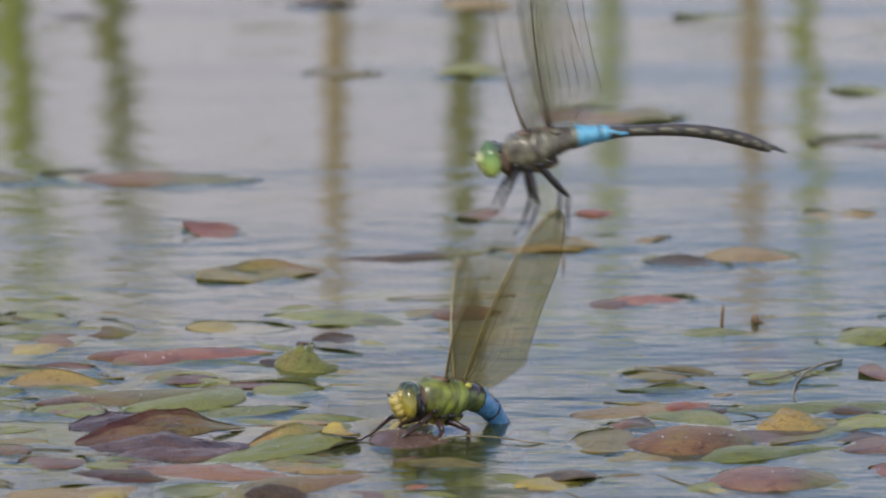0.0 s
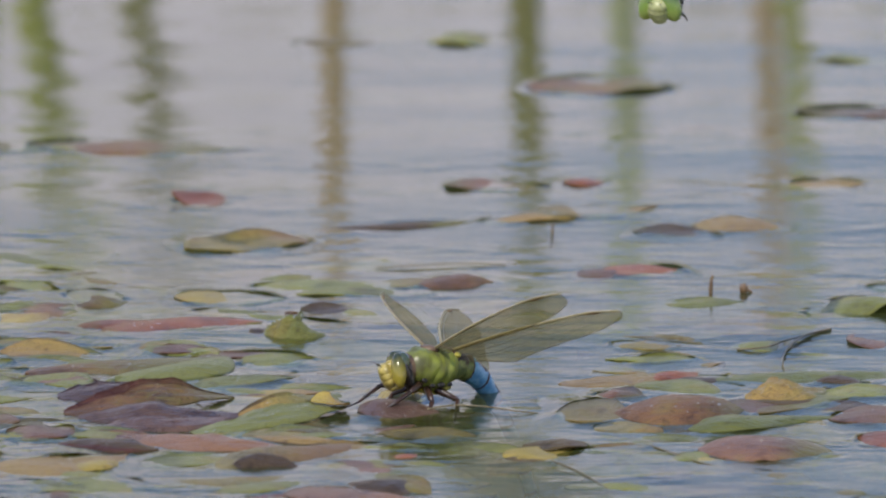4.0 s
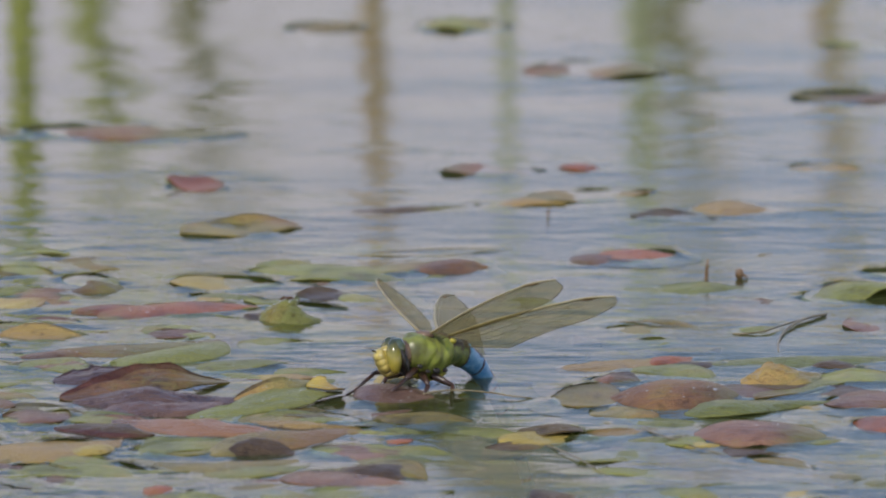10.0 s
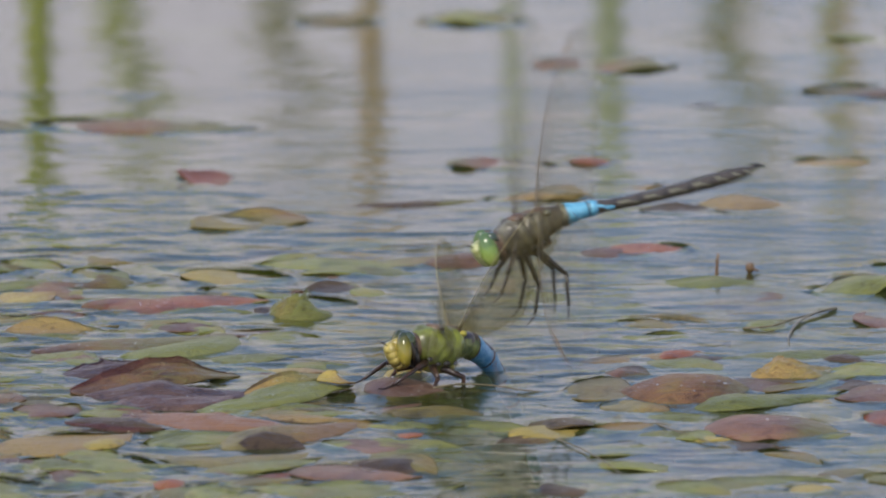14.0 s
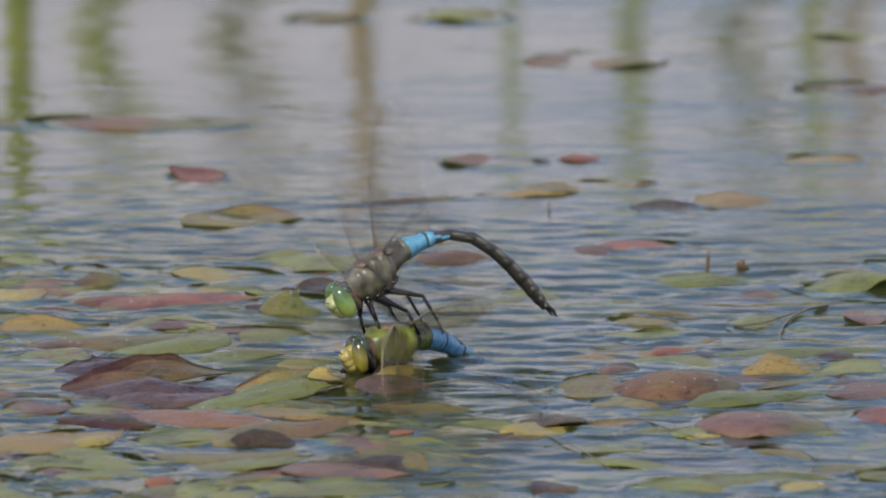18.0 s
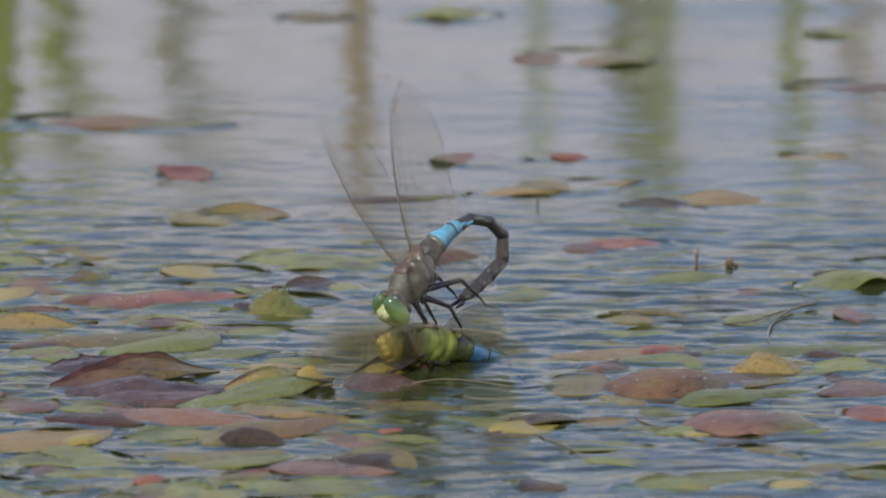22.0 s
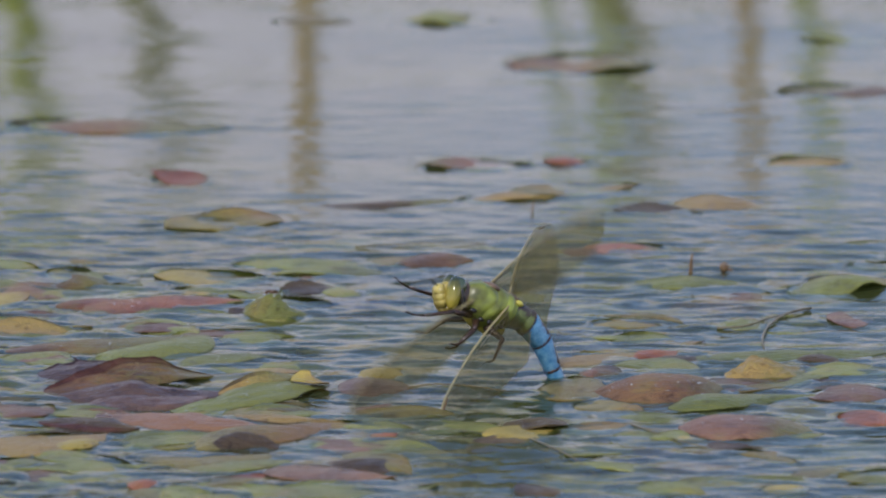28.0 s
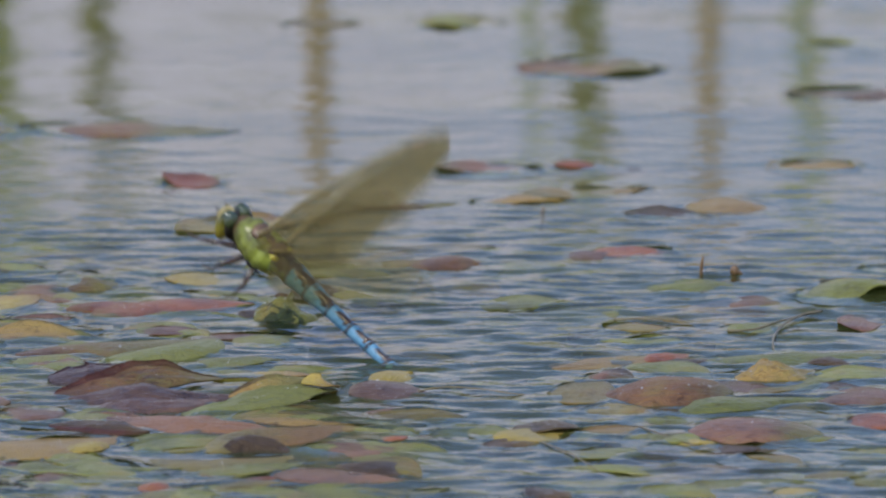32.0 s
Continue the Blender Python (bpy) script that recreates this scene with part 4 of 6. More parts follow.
draped_leaf('tan', ((0.0245, 2.2711, 0.0, 0), (0.0345, 2.2717, 0.4, 3), (0.0462, 2.2773, 0.4, 3), (0.0567, 2.2845, 0.1, 0)), 13, camber=12, wet=1, pointed=0.5, label='pinkish tan leaf lying awash at the water surface')
draped_leaf('red', ((0.0449, 2.2756, 0.2, 0), (0.0501, 2.2776, 1.0, 8), (0.0560, 2.2840, 0.2, 0)), 9, camber=25, wet=0, pointed=0.4, label='brick-red leaf end over a tan one')
draped_leaf('purple', ((0.0338, 2.2562, 0.2, 0), (0.0381, 2.2560, 1.0, 8), (0.0433, 2.2575, 0.2, 0)), 9, camber=25, wet=0, pointed=0.4, label='purple-brown leaf end beside a domed leaf')



def stub(x, y, tall, radius, label, bud=False):
    pts = [(0, 0, -4), (0.1, 0, -2), (0.1, 0.1, 0), (0, 0, tall * 0.55), (0.15, 0, tall)]
    ob = part("stem_stub", scaled(tube(pts, [radius * 1.1, radius * 1.1, radius, radius * 0.95, radius * 0.45], 8)), M_STUB)
    ob.matrix_basis = pose(x, y, 0, 0, 4, 0)
    tagged(ob, label, "plant stem")
    if bud:
        part("bud", scaled(join(ball(0, 0, tall * 0.5, 1.1, 1.0, 1.3, 10, 7), move(ball(0, 0, 0, 1.5, 0.5, 0.4, 8, 6), pose(0.9, 0, tall * 0.35, 0, 18, 0)))), M_STUB, ob)
    return ob


stub(0.0620, 2.3866, 4.9, 0.45, 'thin brown plant stem poking out of the water')
stub(0.0700, 2.3882, 2.0, 0.5, 'short brown stem with a bud at the water surface', bud=True)
stub(0.0250, 2.4723, 2.5, 0.3, 'thin brown plant stem poking out of the water')


def stalk(label, radius, *points):
    pts = [Vector(p) for p in points]
    fine = []
    for i in range(len(pts) - 1):
        a, b, c, d = pts[max(0, i - 1)], pts[i], pts[i + 1], pts[min(len(pts) - 1, i + 2)]
        for k in range(5):
            s = k / 5
            fine.append(0.5 * ((2 * b) + (c - a) * s + (2 * a - 5 * b + 4 * c - d) * s * s + (3 * b - a - 3 * c + d) * s ** 3))
    fine.append(pts[-1])
    n = len(fine)
    ob = part("stalk", tube(fine, [0.0006 * radius * (1.1 - 0.4 * i / n) for i in range(n)], 6), M_STALK)
    return tagged(ob, label, "plant stalk")


stalk('pale slender stalk lying in the water', 0.35, (-0.0053, 2.2370, 0.0005), (0.0008, 2.2401, 0.0008), (0.0084, 2.2386, 0.0007), (0.0153, 2.2348, 0.0004), (0.0236, 2.2381, -0.0010))
stalk('thin curved green stalk rising from the water', 0.5, (0.0889, 2.3367, 0.0006), (0.0839, 2.3292, 0.0009), (0.0795, 2.3181, 0.0008), (0.0770, 2.3047, 0.0006), (0.0763, 2.2921, 0.0003), (0.0772, 2.2849, -0.0010))
stalk('thin green floating stalk', 0.45, (0.0663, 2.3121, 0.0003), (0.0728, 2.3123, 0.0008), (0.0790, 2.3219, 0.0009), (0.0890, 2.3384, 0.0003))
stalk('dark thin floating stalk', 0.3, (-0.0183, 2.4213, 0.0002), (-0.0088, 2.4227, 0.0005), (0.0022, 2.4259, 0.0005), (0.0132, 2.4266, 0.0001))
stalk('tan thin floating stalk', 0.3, (0.0403, 2.3286, 0.0002), (0.0482, 2.3257, 0.0006), (0.0586, 2.3204, 0.0001))
stalk('dark thin floating stalk', 0.3, (0.0431, 2.1978, 0.0001), (0.0479, 2.1878, 0.0004), (0.0550, 2.1749, 0.0004), (0.0623, 2.1699, -0.0005))
stalk('thin pale floating stalk', 0.28, (0.0218, 2.1791, 0.0002), (0.0278, 2.1648, 0.0005), (0.0336, 2.1469, 0.0003), (0.0359, 2.1385, -0.0005))



# ---- reeds on the far side, seen mirrored in the water ----
def reed(x, y, tall, radius, material, blades, lean, label, turn=0.0):
    ob = new("reed")
    ob.matrix_basis = pose(x, y, 0, 0, 0, turn)
    tagged(ob, label, "reed", "reeds standing in the pond")
    pts = [(lean * (z / tall) ** 2, 0, z) for z in np.linspace(-0.17, tall, 9)]
    part("stem", tube(pts, [radius * (1.05 - 0.4 * i / 8) for i in range(9)], 8), material, ob)
    for b in range(blades):
        z0 = tall * (0.62 + 0.3 * b / max(1, blades))
        side = 1 if b % 2 else -1
        n = 10
        vs = []
        for i in range(n + 1):
            s = i / n
            w = radius * 1.5 * (1 - s ** 2) + 0.0005
            cx = lean * (z0 / tall) ** 2 + side * (0.006 * s + 0.016 * s * s)
            cz = z0 + 0.16 * s - 0.07 * s * s
            vs += [(cx, -w, cz + 0.003), (cx, 0, cz), (cx, w, cz + 0.003)]
        fs = [(3 * i + j, 3 * i + j + 1, 3 * i + j + 4, 3 * i + j + 3) for i in range(n) for j in (0, 1)]
        part("blade", (vs, fs), material, ob)
    return ob


# each with its sway: seconds, and millimetres to the right at 0.2 m above the water
REEDS = (
    (reed(-0.0409, 3.90, 0.296, 0.0062, M_REED_TAN, 0, 0.004, "tan dry reed stem standing in the pond"),
     ((0, -10.5), (1, -9.7), (3, -8.3), (7, 3.4), (9.5, 11.8), (12, 9.4), (14, 6.2), (17, 10.1), (19, 2.8), (22, 9.1), (25, -6.0), (28, -9.4), (31, -8.6), (32, -9.0))),
    (reed(-0.1599, 3.80, 0.290, 0.0090, M_REED_GREEN, 1, 0.045, "green reed with slender blades standing in the pond"),
     ((0, -25.3), (1, -24.3), (3, -16.3), (7, 4.5), (9.5, 11.2), (12, 25.4), (14, 21.4), (17, 16.0), (19, 11.7), (22, 2.2), (25, 7.8), (28, -9.5), (31, -25.0), (32, -27.0))),
    (reed(-0.1205, 3.90, 0.294, 0.0084, M_REED_OLIVE, 1, 0.05, "dull olive reed stem standing in the pond"),
     ((0, -33.8), (1, -28.3), (3, -21.3), (7, -1.2), (9.5, 2.3), (12, 25.4), (14, 36.1), (17, 25.7), (19, 12.4), (22, 1.3), (25, 17.9), (28, -6.1), (31, -30.8), (32, -33.0))),
    (reed(-0.1617, 3.70, 0.290, 0.0066, M_REED_GREEN, 1, 0.0, "green reed with slender blades standing in the pond"),
     ((0, -19.1), (3, -16.0), (7, -1.9), (9.5, 3.3), (12, 15.7), (14, 8.3), (17, 4.0), (19, 3.4), (22, 2.2), (25, 1.7), (28, -5.0), (31, -12.4), (32, -13.0))),
    (reed(0.0565, 4.00, 0.290, 0.0084, M_REED_OLIVE, 0, 0.03, "dull olive reed stem standing in the pond"),
     ((0, -70.8), (1, -66.9), (3, -49.6), (7, -11.9), (9.5, 18.8), (12, 31.7), (14, 39.8), (17, 46.1), (19, 42.6), (22, 4.7), (25, 18.5), (28, 8.8), (31, -11.7), (32, -14.0))),
    (reed(0.0708, 4.40, 0.364, 0.0090, M_REED_PALE, 1, 0.008, "pale yellowish green reed with wide blades standing in the pond"),
     ((0, -8.9), (1, -11.5), (3, 1.2), (7, 2.5), (9.5, 9.7), (12, 2.6), (14, -6.9), (17, 4.5), (19, 5.0), (22, 20.1), (25, -9.5), (28, 1.2), (31, -9.4), (32, -9.0))),
    (reed(0.1384, 4.20, 0.342, 0.0066, M_REED_TAN, 0, 0.02, "tan dry reed stem standing in the pond"),
     ((0, -24.8), (1, -39.7), (3, -26.9), (7, 15.8), (9.5, 13.4), (14, 12.2), (17, 18.9), (19, 22.2), (22, 26.4), (25, 27.9), (28, -13.5), (31, -32.2), (32, -33.0))),
    (reed(0.1411, 4.20, 0.323, 0.0060, M_REED_GREEN, 0, 0.02, "dull green reed stem standing in the pond"),
     ((0, -5.6), (1, -16.4), (3, -9.5), (7, 3.3), (9.5, 11.0), (22, -1.9), (25, 7.9), (28, 9.2), (31, 1.6), (32, 1.6))),
    (reed(0.0296, 4.20, 0.330, 0.0046, M_REED_PALE, 0, 0.01, "pale yellowish green reed stem standing in the pond"),
     ((0, -0.6), (1, 3.3), (3, 1.7), (7, -19.0), (9.5, -8.4), (14, -10.6), (19, -4.3), (22, 7.3), (25, 10.7), (28, 16.6), (31, 3.5), (32, 3.5))),
    (reed(-0.2166, 4.00, 0.310, 0.0060, M_REED_TAN, 0, 0.01, "tan dry reed stem standing in the pond"),
     ((0, -12), (4, -6), (9, 4), (14, 8), (20, 2), (25, 0), (32, -10))),
    (reed(0.2194, 4.10, 0.338, 0.0070, M_REED_OLIVE, 1, 0.01, "dull olive reed stem standing in the pond"),
     ((0, -12), (4, -6), (9, 4), (14, 8), (20, 2), (25, 0), (32, -10))),
    (reed(-0.2475, 4.10, 0.338, 0.0070, M_REED_GREEN, 1, 0.01, "green reed with slender blades standing in the pond"),
     ((0, -12), (4, -6), (9, 4), (14, 8), (20, 2), (25, 0), (32, -10))),
)


def far_reeds():
    """Dense belt of reeds behind, joined."""
    rnd = random.Random(11)
    vs, fs = [], []
    for _ in range(2600):
        x, y = rnd.uniform(-6, 6), rnd.uniform(9.0, 12.5)
        h = (y - 2.2) * math.tan(radians(rnd.triangular(3.5, 8.2, 6.2)))
        w, lean = rnd.uniform(0.006, 0.02), rnd.gauss(0, 0.12)
        k = len(vs)
        for s in (0.0, 0.35, 0.7, 1.0):
            cx = x + lean * h * s * s
            vs += [(cx - w * (1.02 - s), y, -0.17 + (h + 0.17) * s), (cx, y - 0.006, -0.17 + (h + 0.17) * s), (cx + w * (1.02 - s), y, -0.17 + (h + 0.17) * s)]
        fs += [(k + 3 * i + j, k + 3 * i + j + 1, k + 3 * i + j + 4, k + 3 * i + j + 3) for i in range(3) for j in (0, 1)]
    ob = new("reed_belt", to_mesh("reed_belt", vs, fs, M_REED_BELT))
    tagged(ob, "dense belt of green and straw reeds on the far side of the pond", "reeds", kind="stuff")


far_reeds()


# ---- leaves hanging below the surface, specks and drops ----
def sunken_leaves():
    rnd = random.Random(21)
    for _ in range(190):
        x, y = rnd.choice((rnd.uniform(-0.12, 0.12), rnd.uniform(-0.12, -0.01), rnd.uniform(-0.12, -0.01))), rnd.uniform(2.06, 2.44)
        leaf(rnd.choice(("green", "green", "olive", "yellow", "brown")), x, y, rnd.gauss(0, 25), rnd.uniform(26, 50), rnd.uniform(10, 20), sink=rnd.uniform(0.8, 2.6), tilt=rnd.uniform(-0.5, 0.5), rim=False, label="pondweed leaf hanging just below the water surface", what="sunken_leaf")


sunken_leaves()


def awash_leaves():
    """Leaves lying just awash between the floating ones."""
    rnd = random.Random(57)
    for i in range(330):
        x, y = rnd.choice((rnd.uniform(-0.115, -0.010), rnd.uniform(-0.115, -0.010), rnd.uniform(-0.115, 0.115))), rnd.uniform(2.09, 2.40)
        if i >= 240:
            x, y = rnd.uniform(-0.11, -0.005), rnd.uniform(2.07, 2.22)
        if -0.045 < x < 0.03 and 2.22 < y < 2.34 or y > 2.34 and i % 2:
            continue
        if any(abs(x - fx) < 0.0005 * fl + 0.004 and abs(y - fy) < 0.0003 * fw + 0.005 for fx, fy, fl, fw in FLOATING):
            continue
        leaf(rnd.choice(("green", "green", "green", "olive", "purple", "green")), x, y, rnd.gauss(0, 30), rnd.uniform(16, 36), rnd.uniform(7, 14), sink=rnd.uniform(0.0, 0.5), wave=0.9, wet=0, label="pondweed leaf lying awash at the water surface", what="awash_leaf")


awash_leaves()


# ---- drops thrown up by the beating wings ----
DROPS = []


def splash_drop(t, x, y, vx, vy, vz, radius):
    ob = part("water_drop", scaled(ball(0, 0, 0, radius, radius, radius * 1.15, 10, 7)), M_DROP)
    tagged(ob, "small clear drop of water thrown up from the pond", "water drop", "splash drops")
    DROPS.append((ob, t, x, y, vx, vy, vz))


def splashes():
    rnd = random.Random(33)
    for t0, x0 in ((11.3, 0.018), (12.9, 0.0), (13.9, 0.012), (16.9, -0.02), (17.0, 0.01), (18.9, -0.03), (18.95, -0.035), (19.8, -0.01), (20.9, -0.012), (21.9, -0.01), (22.9, 0.02), (23.9, 0.02), (24.9, -0.005), (27.7, -0.012), (27.8, 0.01), (28.3, 0.03), (28.9, -0.012), (29.9, -0.012), (30.9, -0.005), (31.0, 0.015), (31.9, -0.03)):
        for _ in range(5):
            splash_drop(t0 + rnd.uniform(-0.06, 0.03), x0 + rnd.uniform(-0.012, 0.012), 2.252 + rnd.uniform(-0.02, 0.02), rnd.uniform(-0.12, 0.12), rnd.uniform(-0.1, 0.1), rnd.uniform(0.25, 0.75), rnd.uniform(0.28, 0.6))


splashes()


# ---- dragonflies ----
WING_HINGE = {"lf": (-2.0, -1.6, 4.4), "rf": (-2.0, 1.6, 4.4), "lh": (3.4, -1.6, 4.2), "rh": (3.4, 1.6, 4.2)}
WING_LEN = {"f": 49.0, "h": 48.0}


def wing_edge(s, kind):
    """Leading and trailing edge, x in mm (backwards), at s from hinge (0) to tip (1)."""
    lead = -1.6 * math.sin(math.pi * min(1, s * 1.05)) - 0.6 * s + 2.6 * max(0, (s - 0.80) / 0.20) ** 2.2
    if kind == "f":
        chord = 10.2 * (0.34 + 0.66 * min(1, s / 0.42) ** 0.8) * max(0.0, 1 - max(0, (s - 0.60) / 0.40) ** 2.6) ** 0.62
    else:
        chord = 14.0 * (0.52 + 0.48 * min(1, s / 0.16)) * (1 - 0.30 * s) * max(0.0, 1 - max(0, (s - 0.55) / 0.45) ** 2.6) ** 0.62
    return lead, lead + chord


def wing_meshes(kind, side):
    """Membrane, costa, veins and stigma of one wing; it spans along y towards that side."""
    L, ns, nc = WING_LEN[kind], 34, 8
    sg = -1 if side == "l" else 1

    def spot(s, c):
        a, b = wing_edge(s, kind)
        x = a + (b - a) * c
        z = 0.35 * math.sin(c * 21) * (1 - s) + 0.9 * math.sin(math.pi * s) * (c - 0.3)
        return Vector((x, sg * s * L, z))
    vs = [spot(i / ns, j / nc) for i in range(ns + 1) for j in range(nc + 1)]
    fs = [(i * (nc + 1) + j, i * (nc + 1) + j + 1, (i + 1) * (nc + 1) + j + 1, (i + 1) * (nc + 1) + j) for i in range(ns) for j in range(nc)]
    membrane = scaled((vs, fs))
    ss = [i / 24 for i in range(25)]
    costa = scaled(tube([spot(s, 0.0) + Vector((0, 0, 0.1)) for s in ss], [0.26 * (1 - 0.6 * s) + 0.06 for s in ss], 6))
    veins = []
    for c, r, s1 in ((0.07, 0.11, 0.97), (0.15, 0.08, 0.93), (0.30, 0.05, 0.9), (0.45, 0.05, 0.82), (0.60, 0.04, 0.7), (0.78, 0.04, 0.6)):
        q = [s1 * i / 16 for i in range(17)]
        veins.append(tube([spot(s, c * (1 + 0.25 * s)) for s in q], [r * (1 - 0.5 * s) for s in q], 3))
    veins.append(tube([spot(s, 1.0) for s in ss], 0.08, 3))
    rnd = random.Random(5)
    for k in range(150):
        s = rnd.uniform(0.04, 0.94)
        c = rnd.uniform(0.02, 0.86)
        w = 0.10 + 0.05 * rnd.random()
        veins.append(tube([spot(s, c), spot(min(1, s + rnd.uniform(-0.012, 0.012)), min(1, c + w))], 0.022, 3))
    veins = scaled(join(*veins))
    a, b = spot(0.82, 0.0), spot(0.91, 0.0)
    off = Vector((0.55, 0, 0.12))
    stigma = scaled(tube([a + off, (a + b) / 2 + off + Vector((0.1, 0, 0)), b + off], [0.18, 0.26, 0.16], 6))
    return membrane, costa, veins, stigma


def leg_part(root, k0, hip, knee, ankle, toe, material, label=""):
    """Thigh with shin and foot under it; joints in mm in the body's space, the part's origin at the hip."""
    h = Vector(hip)
    k, a, t = Vector(knee) - h, Vector(ankle) - h, Vector(toe) - h
    m = Matrix.Translation(h * 0.001 * k0)
    leg = part("leg", scaled(tube([(0, 0, 0), k * 0.15, k * 0.6, k], [0.95, 0.85, 0.65, 0.5], 7), 0.001 * k0), material, root, label, m)
    spines = []
    for i in range(1, 7):
        p = k + (a - k) * i / 7
        for sx in (-1, 1):
            spines.append(tube([p, p + Vector((0.5 * sx, 0.35 * sx, -0.75))], [0.09, 0.02], 3))
    part("shin", scaled(join(tube([k, k + (a - k) * 0.5, a], [0.50, 0.40, 0.30], 6), *spines), 0.001 * k0), material, leg)
    bend = a + (t - a) * 0.6 + Vector((0, 0, -0.3))
    part("foot", scaled(tube([a, bend, t, t + Vector((-0.5, 0, -0.5))], [0.26, 0.2, 0.16, 0.05], 5), 0.001 * k0), material, leg)
    return leg


def headed(k0, geo):
    """Head shapes drawn about (-9.5, 0, 0.4), taken in to size; the larger one turns her head."""
    turn = pose(0, 0, -0.9, 0, -20, -30) if k0 > 1 else pose(0, 0, -0.4, 0, -10, -6)
    return scaled(move(geo, Matrix.Translation((-9.5, 0, 0.2)) @ turn @ Matrix.Scale(0.94, 4) @ Matrix.Translation((9.5, 0, -0.4))), 0.001 * k0)


def dragonfly(label, female):
    k0 = 1.08 if female else 1.0

    def sized(geo):
        return scaled(geo, 0.001 * k0)
    root = new("dragonfly")
    tagged(root, label, "dragonfly")
    tho = M_F_THORAX if female else M_M_THORAX
    # thorax, its collar and dark seams
    wide = 1.06 if female else 1.0
    st = np.array([(-8.2, 1.6, 1.8, 0.3), (-7.2, 2.7, 3.0, 0.3), (-5.2, 3.7, 4.2, 0.2), (-2.4, 4.1, 4.7, 0.0), (0.6, 4.1, 4.7, -0.1), (2.8, 3.7, 4.1, 0.3), (4.2, 2.9, 3.2, 0.7), (5.0, 2.0, 2.2, 0.9)])
    rings = []
    for x in np.linspace(-8.2, 5.0, 46):
        ry, rz, zc = (float(np.interp(x, st[:, 0], st[:, c])) for c in (1, 2, 3))
        ring = []
        for j in range(36):
            a = 2 * math.pi * j / 36
            z = math.sin(a)
            # slanting grooves between the side plates, a crease along the back, uneven swelling
            cut = 0.0
            for x0, deep in ((-5.0, 0.04), (-2.5, 0.065), (0.1, 0.05), (2.5, 0.05)):
                cut += deep * math.exp(-((x - x0 - 1.5 * z - 0.25 * math.sin(5 * a)) / 0.42) ** 2) * min(1.0, abs(math.cos(a)) * 1.6)
            cut += 0.07 * math.exp(-((a - math.pi / 2) / 0.22) ** 2)
            k = 1.03 - cut + 0.09 * noise.noise(Vector((x * 0.45, math.cos(a) * 1.7, z * 1.7)))
            ring.append((x, wide * ry * k * math.cos(a), zc + rz * k * z))
        rings.append(ring)
    part("thorax", sized(loft(rings)), tho, root, "bright green thorax" if female else "grey-brown thorax")
    for sy in (-1, 1):
        for cx, cz, r in ((-5.9, -2.2, 0.55), (-3.4, -3.2, 0.5), (-0.9, -3.0, 0.7), (1.6, -2.8, 0.5)):
            part("spot", sized(ball(cx, sy * 3.45 * wide, cz, r * 1.5, 0.35, r, 10, 6)), M_BLACK, root, "dark mark low on the side of the thorax")
        part("pale_patch", sized(ball(4.3, sy * 1.9, 3.3, 1.2, 0.9, 0.7, 10, 7)), M_BELLY if female else M_PALE, root, "pale patch at the root of the hindwing")
    part("waist", sized(barrel([(2.6, 2.4, 2.8, 0.9), (4.2, 3.0, 3.4, 0.7), (5.6, 2.9, 3.1, 0.8), (7.2, 2.7, 2.8, 0.9), (8.4, 2.4, 2.5, 0.9)], 16, 0.14, 4.1)), M_GREENBLUE if female else M_WAIST_M, root, "mottled waist behind the thorax")
    part("collar", sized(barrel([(-9.8, 1.4, 1.6, 0.0), (-8.8, 2.3, 2.5, -0.1), (-7.6, 2.6, 3.0, -0.1), (-6.6, 2.4, 2.8, 0.0)], 14, 0.15)), M_HAIR, root)
    part("wing_base_plate", sized(join(ball(-2.2, 0, 4.1, 2.0, 2.5, 0.9, 12, 8), ball(0.6, 0, 4.2, 1.6, 1.2, 0.6, 12, 8), ball(3.0, 0, 3.8, 2.0, 2.4, 0.9, 12, 8))), M_HAIR, root, "brown knobbly plates between the wings")
    part("underside", sized(barrel([(-5.5, 1.2, 0.8, -3.4), (-3.0, 2.2, 1.5, -3.7), (0.5, 2.4, 1.6, -3.9), (4.0, 1.8, 1.2, -3.3)], 12, 0.1)), M_BELLY if female else M_HAIR, root)
    # head
    head = part("head", headed(k0, join(ball(-10.6, 0, 0.4, 2.2, 3.4, 3.0), ball(-11.6, 0, 2.2, 1.5, 1.4, 1.2))), M_FACE_F if female else M_FACE_M, root)
    part("forehead", headed(k0, join(ball(-12.9, 0, 0.2, 1.6, 2.5, 1.9), ball(-13.0, 0, 1.3, 1.6, 2.4, 1.7), ball(-12.9, 0, 2.4, 1.1, 1.7, 0.7))), M_FACE_F if female else M_FACE_M, head)
    part("jaw", headed(k0, join(ball(-12.6, 0, -1.0, 1.6, 2.4, 2.0), ball(-12.2, 0, -2.7, 1.3, 1.7, 0.9), ball(-11.0, 0, -2.5, 1.8, 2.0, 1.1))), M_FACE_F if female else M_FACE_M, head)
    for sy in (-1, 1):
        eye = part("eye", headed(k0, move(ball(0, 0, 0, 1.75 if female else 2.35, 2.4, 4.0 if female else 4.3, 22, 16), pose(-10.5 if female else -10.9, sy * 2.6, 1.1 if female else 0.9, sy * 22, 10, sy * 8))), M_EYE_F if female else M_EYE_M, head, "olive-yellow glossy compound eye" if female else "glossy green compound eye")
        part("eye_cap", headed(k0, move(ball(0, 0, 0, 1.7, 1.9, 2.2 if female else 1.7, 16, 10), pose(-9.1, sy * 1.9, 2.6, sy * 26, 12, 0))), M_EYE_TOP, eye, "dark upper cap of the eye")
